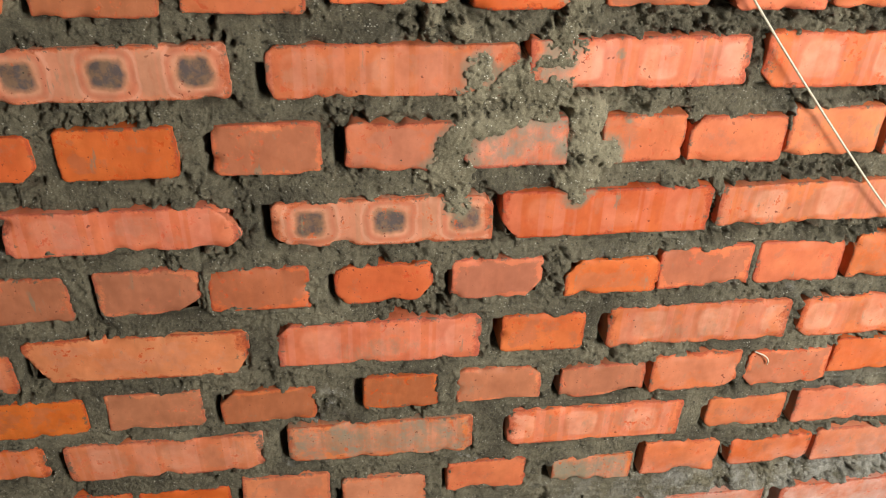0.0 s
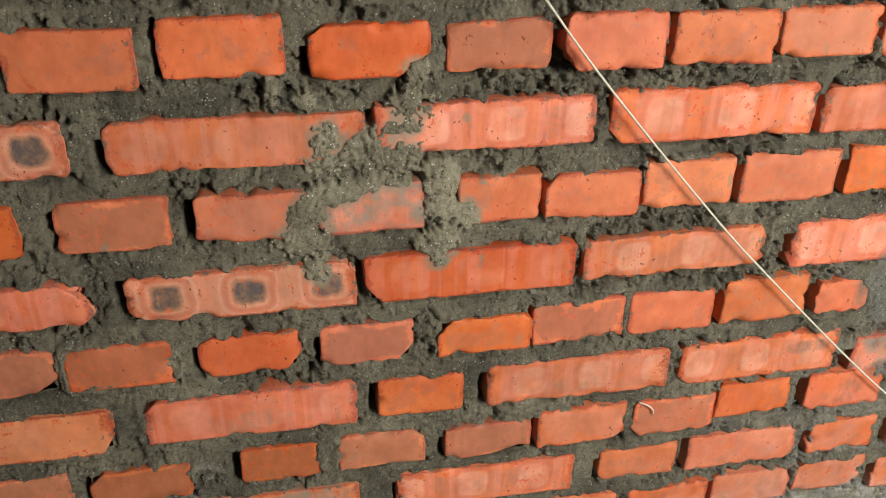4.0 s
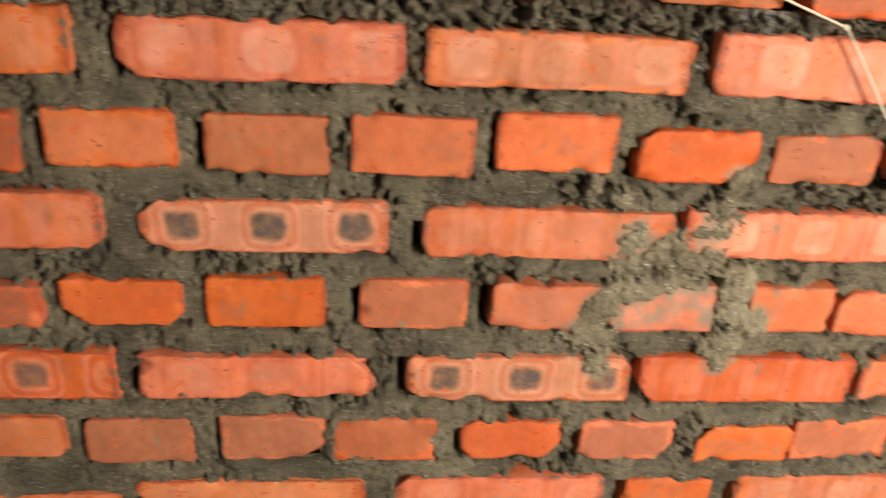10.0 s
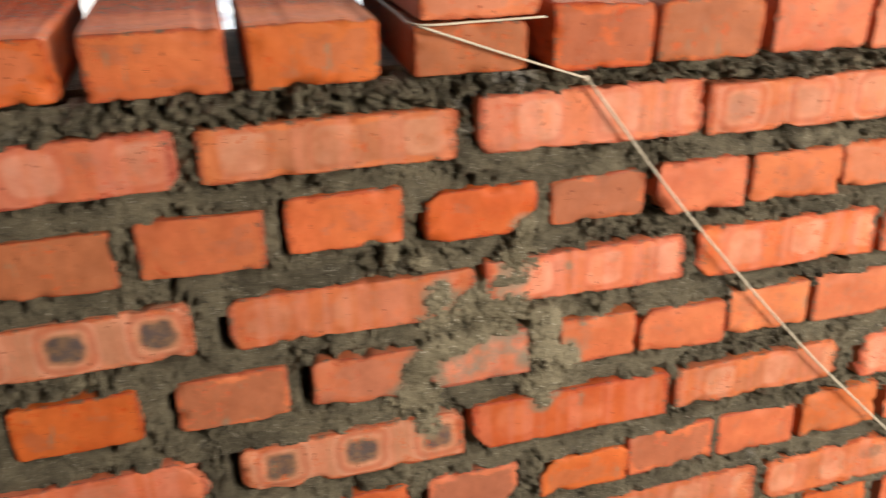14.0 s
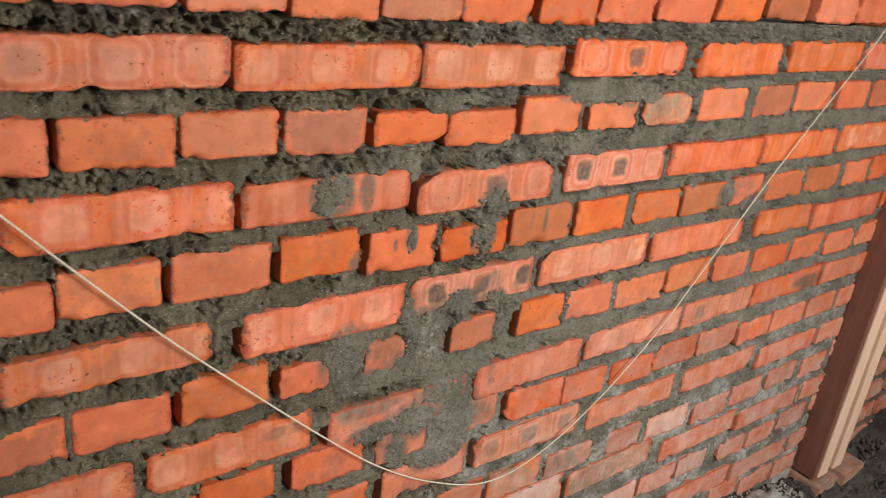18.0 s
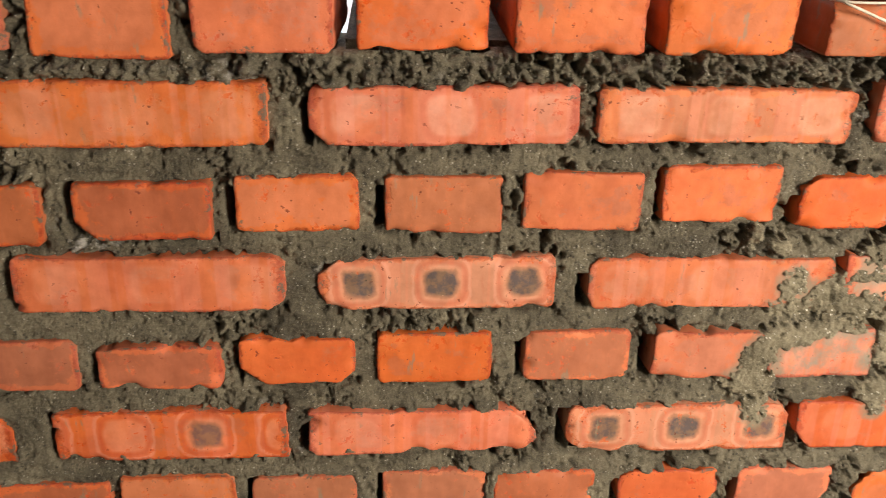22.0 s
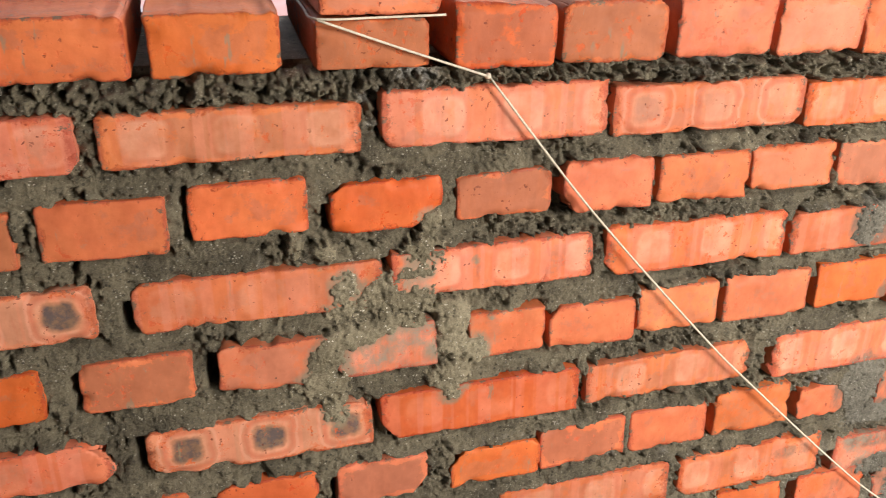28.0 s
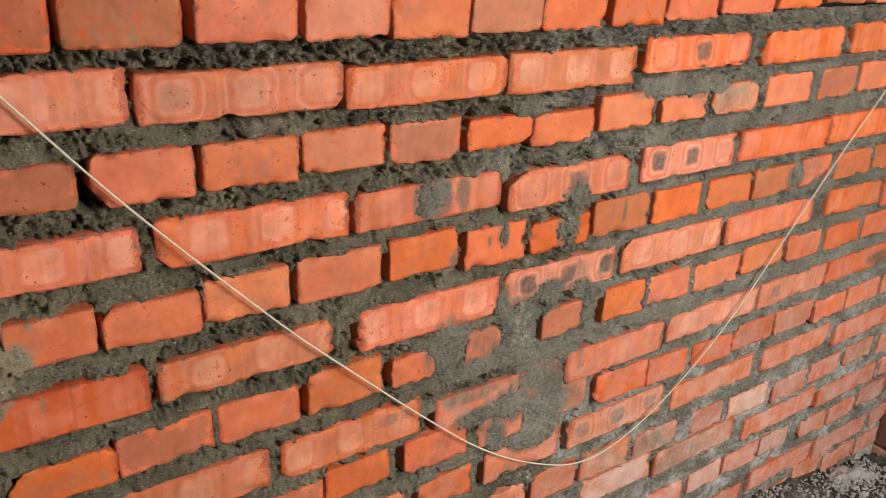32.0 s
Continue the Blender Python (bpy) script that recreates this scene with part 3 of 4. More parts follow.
    for k, deep in enumerate((0.1, 1.0)):
        ringv = verts[ring].copy()
        worn = 0.92 - 0.5 * k
        ringv[:, 0], ringv[:, 2] = worn * ringv[:, 0] + (1 - worn) * flat_x, worn * ringv[:, 2] + (1 - worn) * flat_z
        ringv[:, 1] = d * deep
        ringv[:, 0] += rng.normal(0, 0.0006, m)
        ringv[:, 2] += rng.normal(0, 0.0006, m)
        sides.append(ringv)
    prev = ring
    for k in range(2):
        now = n0 + k * m + np.arange(m)
        faces += [(prev[(i + 1) % m], prev[i], now[i], now[(i + 1) % m]) for i in range(m)]
        prev = now
    faces.append([int(v) for v in prev])
    verts = np.concatenate(sides)
    me = mesh_of("brick", verts, faces, BRICK[kind])
    uvs = me.uv_layers.new(name="face").data
    loops = np.empty(len(me.loops), dtype=int)
    me.loops.foreach_get("vertex_index", loops)
    flat = np.stack([verts[loops, 0] / w, verts[loops, 2] / h], -1)
    uvs.foreach_set("uv", flat.ravel())
    count, shift, soot = kiln or (2.85, float(rng.uniform(-0.12, 0.12)), [float(v) for v in rng.choice((0, 0.2, 0.8), 4)])
    ring_u = (verts[:, 0] / w - shift) * count
    dark = np.array(soot)[np.clip(ring_u.astype(int), 0, 3)]
    me.uv_layers.new(name="kiln").data.foreach_set("uv", np.stack([ring_u[loops], dark[loops]], -1).ravel())
    film = wiped(verts[:, 0] + at[0], verts[:, 2] + at[1]) if at else np.full(len(verts), shade_film)
    me.attributes.new("film", "FLOAT", "POINT").data.foreach_set("value", film.astype(np.float32))
    return me


# broken corners: course, about where (mm), and the run and rise of each corner's break (mm)
BROKEN = [
    (0, -778, "bl", 17, 19),
    (2, -629, "bl", 21, 18),
    (4, -766, "bl", 16, 20),
    (4, -501, "bl", 25, 21),
    (4, -501, "br", 17, 16),
    (3, -367, "bl", 11, 21),
    (3, -367, "tl", 21, 17),
    (5, -379, "tr", 22, 15),
    (5, -379, "tr", 27, 30),
    (2, 24, "br", 32, 21),
    (6, -367, "br", 32, 21),
    (7, -392, "bl", 24, 46),
    (7, -392, "br", 19, 35),
    (6, -117, "br", 18, 24),
    (6, 10, "br", 20, 25),
    (6, 144, "tl", 18, 24),
]
BROKEN += [
    (5, 127, "bl", 19, 23),
    (3, -104, "bl", 9, 18),
    (3, -104, "tl", 12, 9),
    (2, 147, "br", 4, 8),
    (4, -907, "bl", 12, 13),
    (2, 262, "bl", 17, 23),
    (2, -907, "bl", 9, 10),
    (1, -635, "tl", 12, 13),
    (1, -364, "br", 10, 15),
    (1, 137, "bl", 6, 13),
    (6, -117, "br", 19, 24),
    (6, -117, "bl", 13, 16),
    (3, 382, "bl", 18, 18),
    (5, 363, "tr", 11, 16),
    (3, 865, "tl", 35, 18),
]


def course(number, z, bricks):
    """Bricks of one course: left end and length, rise of the middle, height in millimetres, and the kind."""
    header = number % 2 == 0
    for x, w, rise, h, kind in bricks:
        rng = np.random.default_rng(7000 + number * 131 + x)
        w, h = w / 1000, h / 1000
        depth = 0.236 if header else 0.114
        cuts = {}
        for row, at, corner, run, rise_of in BROKEN:
            if row == number and x - 10 < at < x + w * 1000 + 10:
                cuts[corner] = (run, rise_of)
        low = z + rise / 1000 - h / 2
        ob = new("brick", brick_mesh(w, h, depth, rng, kind=kind, cuts=cuts, at=(x / 1000, low), kiln=KILN.get((number, x))))
        ob.location = (x / 1000, rng.normal(0, 0.0018 if number < 4 else 0.0009), low)
        ob.rotation_euler = (0.075 if number == 0 and -450 < x < 1300 else 0, rng.normal(0, 0.006), 0)
        ob.parent = wall
        if LABELS[kind]:
            tagged(ob, label=LABELS[kind])
        LAID.append((x / 1000, x / 1000 + w, ob.location.z, ob.location.z + h, number, ob.location.y))


course(0, 1.264, [(-1356, 112, 0, 56, 'o'), (-1226, 112, 0, 56, 'o'), (-1096, 112, 0, 56, 'o'), (-966, 118, 1, 60, 'b'), (-836, 116, 0, 56, 'b'), (-702, 112, -2, 61, 'k'), (-572, 115, 2, 61, 'k'), (-438, 111, 2, 55, 'k'), (-306, 112, 2, 56, 'o'), (-178, 112, 2, 56, 'o'), (-37, 104, -3, 46, 'b'), (91, 103, 1, 61, 'b'), (201, 113, -1, 61, 'b'), (324, 113, 0, 61, 'o'), (444, 108, -3, 61, 'k'), (554, 110, -6, 61, 'o'), (668, 114, -5, 61, 'b'), (783, 115, -6, 61, 'o'), (906, 107, -3, 61, 'k'), (1019, 118, 0, 61, 'o'), (1145, 136, 6, 61, 'o'), (1292, 121, 9, 58, 'o'), (1428, 123, 15, 58, 'b'), (1582, 141, 12, 58, 'k'), (1736, 181, 15, 58, 'o'), (1935, 112, 0, 58, 'o'), (2065, 55, 0, 58, 'o')])
course(1, 1.186, [(-1535, 236, 0, 56, 'f'), (-1277, 236, 0, 56, 'f'), (-1019, 254, -5, 59, 'f'), (-755, 241, 0, 57, 'f'), (-481, 235, -1, 53, 'p'), (-231, 233, 1, 50, 'p'), (20, 235, 5, 57, 'p'), (260, 231, -3, 54, 'q'), (492, 235, -9, 53, 'p'), (730, 237, -9, 56, 'p'), (986, 253, 0, 55, 'q'), (1273, 235, -3, 58, 'f'), (1532, 266, 2, 58, 'f'), (1813, 260, 3, 58, 'f'), (2096, 24, 0, 58, 'o')])
course(2, 1.106, [(-1354, 112, 0, 56, 'o'), (-1224, 112, 0, 56, 'o'), (-1094, 112, 0, 56, 'o'), (-964, 114, -9, 57, 'o'), (-828, 112, -10, 59, 'b'), (-689, 121, -6, 54, 'b'), (-549, 111, -1, 54, 'k'), (-416, 107, -1, 56, 'b'), (-291, 109, 2, 58, 'o'), (-163, 111, 8, 56, 'o'), (-32, 113, 0, 52, 'o'), (95, 104, -1, 50, 'b'), (210, 105, 0, 58, 'o'), (322, 112, 0, 54, 'o'), (438, 111, 0, 54, 'k'), (553, 107, -3, 56, 'b'), (670, 109, -5, 45, 'o'), (779, 116, -9, 49, 'o'), (907, 113, 1, 55, 'k'), (1040, 107, -5, 44, 'k'), (1160, 119, 1, 53, 'g'), (1303, 136, 2, 58, 'k'), (1460, 123, 3, 58, 'b'), (1593, 133, 7, 58, 'o'), (1748, 119, 6, 58, 'o'), (1892, 128, 5, 58, 'b'), (2038, 82, 0, 58, 'b')])
course(3, 1.024, [(-1531, 236, 0, 56, 'f'), (-1273, 236, 0, 56, 'f'), (-1015, 236, -4, 54, 'q'), (-753, 244, 4, 56, 'f'), (-479, 224, 1, 54, 'd'), (-225, 242, 0, 54, 'f'), (25, 226, 4, 52, 'p'), (265, 234, 3, 59, 'p'), (504, 229, 0, 54, 'f'), (743, 244, -11, 59, 'q'), (1016, 232, -9, 61, 'd'), (1251, 270, -6, 58, 'f'), (1523, 271, -7, 58, 'f'), (1804, 278, -4, 58, 'p'), (2104, 16, 0, 58, 'o')])
course(4, 0.941, [(-1351, 112, 0, 56, 'k'), (-1221, 112, 0, 56, 'o'), (-1091, 112, 0, 56, 'k'), (-961, 108, -1, 54, 'o'), (-823, 115, 3, 56, 'b'), (-689, 116, 0, 47, 'b'), (-557, 112, 4, 52, 'o'), (-426, 113, 6, 57, 'o'), (-282, 107, 7, 57, 'b'), (-154, 112, 6, 54, 'k'), (-35, 111, 6, 56, 'g'), (110, 89, 5, 53, 'o'), (202, 108, 2, 53, 'o'), (312, 105, 8, 58, 'o'), (426, 118, 7, 60, 'o'), (554, 110, 8, 59, 'o'), (678, 107, -3, 62, 'o'), (795, 118, -8, 51, 'o'), (920, 121, 0, 62, 'b'), (1053, 118, -2, 62, 'o'), (1187, 123, -2, 58, 'k'), (1319, 125, -4, 58, 'b'), (1463, 98, -1, 58, 'k'), (1581, 133, -4, 58, 'b'), (1719, 132, -5, 58, 'b'), (1875, 113, -5, 58, 'k'), (1994, 100, -1, 58, 'o')])
course(5, 0.861, [(-1569, 236, 0, 56, 'f'), (-1311, 236, 0, 56, 'f'), (-1053, 273, 0, 56, 'p'), (-743, 228, 2, 56, 'q'), (-495, 232, 2, 52, 'f'), (-233, 234, -1, 56, 'd'), (9, 236, 0, 58, 'f'), (252, 223, 1, 53, 'p'), (511, 232, -3, 62, 'p'), (753, 225, -2, 59, 'd'), (996, 250, 1, 62, 'p'), (1259, 276, -3, 58, 'f'), (1576, 204, 0, 58, 'f'), (1794, 285, -14, 58, 'f'), (2101, 19, 0, 58, 'o')])
course(6, 0.781, [(-1391, 112, 0, 56, 'o'), (-1261, 112, 0, 56, 'b'), (-1131, 112, 0, 56, 'o'), (-1001, 112, 0, 56, 'o'), (-871, 41, -6, 44, 'k'), (-816, 119, -1, 57, 'b'), (-688, 116, 8, 53, 'k'), (-556, 109, 1, 59, 'b'), (-422, 110, 4, 59, 'b'), (-305, 108, 4, 56, 'b'), (-171, 109, 1, 52, 'o'), (-43, 106, 0, 56, 'b'), (88, 112, -4, 51, 'o'), (200, 112, 0, 57, 'b'), (317, 108, 1, 58, 'o'), (435, 113, 5, 62, 'o'), (561, 77, -3, 50, 'o'), (686, 67, -2, 62, 'o'), (831, 86, 1, 54, 'b'), (964, 98, 3, 62, 'o'), (1068, 113, 3, 59, 'o'), (1192, 130, -1, 58, 'o'), (1329, 128, 4, 58, 'k'), (1471, 116, -1, 58, 'o'), (1602, 133, -5, 58, 'o'), (1750, 128, -4, 58, 'o'), (1895, 128, -12, 58, 'k'), (2035, 90, -8, 58, 'k')])
course(7, 0.692, [(-1532, 236, 0, 56, 'f'), (-1274, 236, 0, 56, 'f'), (-1016, 236, 0, 56, 'p'), (-758, 233, -6, 57, 'f'), (-513, 243, 7, 62, 'y'), (-241, 236, 9, 62, 'f'), (18, 103, 8, 57, 'o'), (149, 232, 7, 62, 'p'), (393, 219, 6, 61, 'p'), (637, 239, -12, 62, 'g'), (891, 240, -6, 62, 'f'), (1139, 262, -1, 58, 'p'), (1405, 234, 0, 58, 'q'), (1643, 269, 0, 58, 'f'), (1922, 203, -1, 58, 'f')])
course(8, 0.616, [(-1358, 112, 0, 56, 'k'), (-1228, 112, 0, 56, 'o'), (-1098, 112, 0, 56, 'o'), (-968, 112, 0, 56, 'o'), (-838, 112, 0, 56, 'o'), (-708, 112, 0, 56, 'o'), (-578, 114, -2, 57, 'o'), (-443, 111, 1, 58, 'b'), (-313, 113, -2, 53, 'b'), (-146, 93, 6, 52, 'b'), (-31, 106, 6, 54, 'b'), (99, 110, 0, 51, 'b'), (217, 117, 4, 59, 'k'), (342, 114, 3, 60, 'b'), (457, 104, 15, 58, 'o'), (583, 116, 12, 62, 'o'), (720, 90, 7, 62, 'o'), (851, 98, 14, 62, 'b'), (972, 130, 1, 62, 'o'), (1103, 111, -4, 59, 'o'), (1223, 125, -7, 58, 'o'), (1350, 133, -3, 58, 'b'), (1483, 133, -3, 58, 'b'), (1631, 124, -15, 58, 'o'), (1752, 137, -10, 58, 'o'), (1907, 125, -11, 58, 'o'), (2037, 83, -11, 58, 'o')])
course(9, 0.544, [(-1526, 236, 0, 56, 'f'), (-1268, 236, 0, 56, 'f'), (-1010, 236, 0, 56, 'p'), (-752, 228, 2, 50, 'f'), (-505, 236, -5, 62, 'f'), (-240, 233, 1, 62, 'g'), (39, 232, -1, 62, 'p'), (304, 112, 0, 56, 'o'), (429, 160, 2, 62, 'o'), (611, 102, 0, 56, 'o'), (735, 162, 3, 62, 'o'), (916, 243, 2, 62, 'd'), (1182, 256, -14, 58, 'f'), (1462, 258, -16, 58, 'f'), (1742, 252, -31, 58, 'f'), (2000, 116, -28, 58, 'o')])
course(10, 0.451, [(-1458, 112, 0, 56, 'o'), (-1328, 112, 0, 56, 'o'), (-1198, 112, 0, 56, 'o'), (-1068, 112, 0, 56, 'o'), (-938, 112, 0, 56, 'o'), (-808, 112, 0, 56, 'b'), (-678, 112, 0, 56, 'o'), (-548, 110, 0, 62, 'o'), (-432, 114, -1, 62, 'o'), (-304, 112, 9, 62, 'o'), (-178, 112, -6, 62, 'k'), (-39, 107, 12, 55, 'o'), (103, 113, 9, 50, 'g'), (229, 109, 18, 62, 'o'), (355, 117, 16, 51, 'o'), (478, 122, 18, 61, 'o'), (606, 110, 20, 58, 'o'), (734, 98, 8, 58, 'o'), (842, 104, 11, 62, 'b'), (956, 126, 8, 62, 'g'), (1094, 124, 0, 56, 'g'), (1266, 97, -8, 58, 'b'), (1382, 133, -12, 58, 'w'), (1539, 128, -25, 58, 'b'), (1671, 124, -17, 58, 'o'), (1815, 129, -18, 58, 'b'), (1968, 119, -26, 58, 'k'), (2105, 15, 0, 58, 'o')])
course(11, 0.359, [(-1354, 236, 0, 56, 'p'), (-1096, 236, 0, 56, 'f'), (-838, 236, 0, 56, 'p'), (-580, 236, 0, 56, 'p'), (-322, 236, 0, 56, 'f'), (-64, 236, 0, 56, 'f'), (194, 236, 0, 56, 'f'), (452, 236, 0, 56, 'f'), (710, 236, 0, 56, 'f'), (968, 187, 37, 62, 'w'), (1165, 246, 25, 58, 'g'), (1452, 271, 0, 58, 'f'), (1736, 264, -14, 58, 'p'), (2012, 111, -11, 58, 'o')])
course(12, 0.282, [(-1439, 112, 0, 56, 'o'), (-1309, 112, 0, 56, 'o'), (-1179, 112, 0, 56, 'o'), (-1049, 112, 0, 56, 'b'), (-919, 112, 0, 56, 'o'), (-789, 112, 0, 56, 'o'), (-659, 112, 0, 56, 'o'), (-529, 112, 0, 56, 'b'), (-399, 112, 0, 56, 'o'), (-269, 112, 0, 56, 'o'), (-139, 112, 0, 56, 'k'), (-9, 112, 0, 56, 'o'), (121, 112, 0, 56, 'o'), (251, 112, 0, 56, 'k'), (381, 112, 0, 56, 'k'), (511, 112, 0, 56, 'o'), (641, 112, 0, 56, 'b'), (771, 112, 0, 56, 'o'), (901, 112, 0, 56, 'k'), (1031, 112, 0, 56, 'o'), (1161, 112, 0, 56, 'o'), (1291, 109, 0, 58, 'w'), (1405, 124, 2, 58, 'k'), (1533, 110, 2, 58, 'w'), (1687, 115, -10, 58, 'o'), (1815, 117, -14, 58, 'k'), (1947, 129, -7, 58, 'b'), (2095, 25, 0, 58, 'o')])
course(13, 0.183, [(-1579, 236, 0, 56, 'p'), (-1321, 236, 0, 56, 'f'), (-1063, 236, 0, 56, 'f'), (-805, 236, 0, 56, 'f'), (-547, 236, 0, 56, 'f'), (-289, 236, 0, 56, 'f'), (-31, 236, 0, 56, 'f'), (227, 236, 0, 56, 'p'), (485, 236, 0, 56, 'p'), (743, 236, 0, 56, 'f'), (1001, 236, 0, 56, 'f'), (1259, 236, 0, 58, 'f'), (1517, 249, 13, 58, 'f'), (1780, 246, -2, 58, 'f'), (2039, 86, 0, 58, 'o')])
course(14, 0.113, [(-1410, 112, 0, 56, 'o'), (-1280, 112, 0, 56, 'o'), (-1150, 112, 0, 56, 'o'), (-1020, 112, 0, 56, 'b'), (-890, 112, 0, 56, 'o'), (-760, 112, 0, 56, 'o'), (-630, 112, 0, 56, 'o'), (-500, 112, 0, 56, 'k'), (-370, 112, 0, 56, 'k'), (-240, 112, 0, 56, 'o'), (-110, 112, 0, 56, 'o'), (20, 112, 0, 56, 'o'), (150, 112, 0, 56, 'o'), (280, 112, 0, 56, 'k'), (410, 112, 0, 56, 'o'), (540, 112, 0, 56, 'o'), (670, 112, 0, 56, 'o'), (800, 112, 0, 56, 'o'), (930, 112, 0, 56, 'k'), (1060, 112, 0, 56, 'b'), (1190, 112, 0, 58, 'k'), (1320, 112, 0, 58, 'k'), (1450, 112, 0, 58, 'o'), (1580, 112, 0, 58, 'o'), (1710, 118, 21, 58, 'o'), (1841, 148, 0, 58, 'o'), (1998, 110, -4, 58, 'o')])


# ---- mortar: one lumpy sheet between and over the bricks ----
STEP = 0.0016
X0, X1, Z0, Z1 = -1.40, 2.115, -0.05, 1.294
nx, nz = int((X1 - X0) / STEP), int((Z1 - Z0) / STEP)
gx, gz = X0 + np.arange(nx) * STEP, Z0 + np.arange(nz) * STEP
shape = (nz, nx)
lump = lattice(shape, 0.030, 1, STEP) * 0.5 + lattice(shape, 0.013, 2, STEP) * 0.32 + lattice(shape, 0.006, 3, STEP) * 0.18
area = lattice(shape, 0.16, 6, STEP)
crumb, fine_crumb = crumbs(shape, 0.0095, 21, STEP), crumbs(shape, 0.0048, 22, STEP)
# eastward the joints are wiped nearly flush; under the loose top course and in the middle they are crumbly
east = np.clip((gx[None, :] - 0.15) / 0.5, 0, 1)
flush = np.maximum(east, np.clip((0.93 - gz[:, None]) / 0.12, 0, 1))
lean = 0.50 - 0.14 * np.clip((gx[None, :] - 0.1) / 0.3, 0, 1) - 0.2 * np.clip((gz[:, None] - 1.13) / 0.08, 0, 1)
lean = lean + 0.08 * np.clip((0.95 - gz[:, None]) / 0.1, 0, 1) * np.clip((0.35 - gx[None, :]) / 0.2, 0, 1)
lean = lean + 0.16 * np.clip((gx[None, :] - 0.85) / 0.25, 0, 1) * np.clip((1.19 - gz[:, None]) / 0.04, 0, 1)
lean = lean + 0.17 * np.clip((0.84 - gz[:, None]) / 0.1, 0, 1) * np.clip((gx[None, :] - 0.1) / 0.1, 0, 1)
rough = np.clip((lattice(shape, 0.07, 23, STEP) * 0.55 + lattice(shape, 0.022, 24, STEP) * 0.45 - lean) * 6, 0, 1)
drag = lattice(shape, 0.0075, 25, STEP, 5.0) * 0.6 + lattice(shape, 0.0036, 26, STEP, 4.0) * 0.4
hole = np.clip((lattice(shape, 0.010, 30, STEP, 1.4) * 0.65 + lattice(shape, 0.0045, 32, STEP) * 0.35 - 0.68) * 7, 0, 1)
grit = np.random.default_rng(31).random(shape)
ragged = 0.0205 - 0.0130 * crumb - 0.0070 * fine_crumb - 0.010 * (lump - 0.5) - 0.0012 * (grit - 0.5)
trowelled = 0.0062 - 0.0040 * flush - (0.006 - 0.002 * flush) * (lump - 0.5) - 0.0042 * (drag - 0.5) - 0.0028 * fine_crumb * lattice(shape, 0.035, 36, STEP) - 0.0011 * (grit - 0.5)
depth = np.maximum(ragged, 0.002) * rough + np.maximum(trowelled, 0.0010) * (1 - rough) + hole * (0.004 + 0.016 * rough)
# depth inside the bricks' outlines, and where their faces stand; some upright joints stay open
inside, across, face, empty = np.full(shape, -1.0), np.full(shape, -1.0), np.zeros(shape), np.zeros(shape)
for x0, x1, z0, z1, number, out in LAID:
    i0, i1 = max(0, int((x0 - 0.03 - X0) / STEP)), min(nx, int((x1 + 0.03 - X0) / STEP))
    j0, j1 = max(0, int((z0 - 0.03 - Z0) / STEP)), min(nz, int((z1 + 0.03 - Z0) / STEP))
    if i1 <= i0 or j1 <= j0:
        continue
    xs, zs = gx[None, i0:i1], gz[j0:j1, None]
    rng = np.random.default_rng(int((x0 + 9) * 1000) + number)
    turn = rng.uniform(0.004, 0.011)
    qx, qz = np.abs(xs - (x0 + x1) / 2) - (x1 - x0) / 2 + turn, np.abs(zs - (z0 + z1) / 2) - (z1 - z0) / 2 + turn
    d = turn - np.hypot(np.maximum(qx, 0), np.maximum(qz, 0)) - np.minimum(np.maximum(qx, qz), 0)
    near = d > inside[j0:j1, i0:i1]
    face[j0:j1, i0:i1] = np.where(near, out, face[j0:j1, i0:i1])
    across[j0:j1, i0:i1] = np.where(near, np.minimum(xs - x0, x1 - xs) + 0 * zs, across[j0:j1, i0:i1])
    inside[j0:j1, i0:i1] = np.maximum(inside[j0:j1, i0:i1], d)
    # the upright joint to the left of the brick is often empty
    if rng.random() < (0.72 if x0 < 1.3 else 0.5) and not (number == 0 and x0 < -0.44):
        wide = rng.uniform(0.003, 0.0075) if number else 0.02
        top = z1 if number == 0 else z1 - rng.uniform(0, 0.02)
        slot = np.exp(-(((xs - (x0 - wide * 0.4)) / wide) ** 4)) * np.clip((zs - z0 + 0.002) / 0.006, 0, 1) * np.clip((top - zs) / 0.006, 0, 1)
        empty[j0:j1, i0:i1] += slot * rng.uniform(0.02, 0.05)
    # thin shadow gaps under and over it
    for side in (z0, z1):
        if rng.random() < (0.92 if side == z0 else 0.55):
            patchy = np.clip((lattice((1, i1 - i0), 0.026, int(rng.integers(1e6)), STEP) * 0.7 + lattice((1, i1 - i0), 0.007, int(rng.integers(1e6)), STEP) * 0.3 - (0.34 if side == z0 else 0.46)) * 4, 0, 1)
            line = np.exp(-(((zs - side) / (0.0036 if side == z0 else 0.0028)) ** 2)) * patchy * (xs > x0 - 0.002) * (xs < x1 + 0.002)
            if side == z1:
                line = line * (1 - 0.75 * flush[j0:j1, i0:i1])
            empty[j0:j1, i0:i1] += line * rng.uniform(0.008, 0.024)

depth = np.where(inside > 0.0015, np.maximum(depth, face + 0.004), depth)
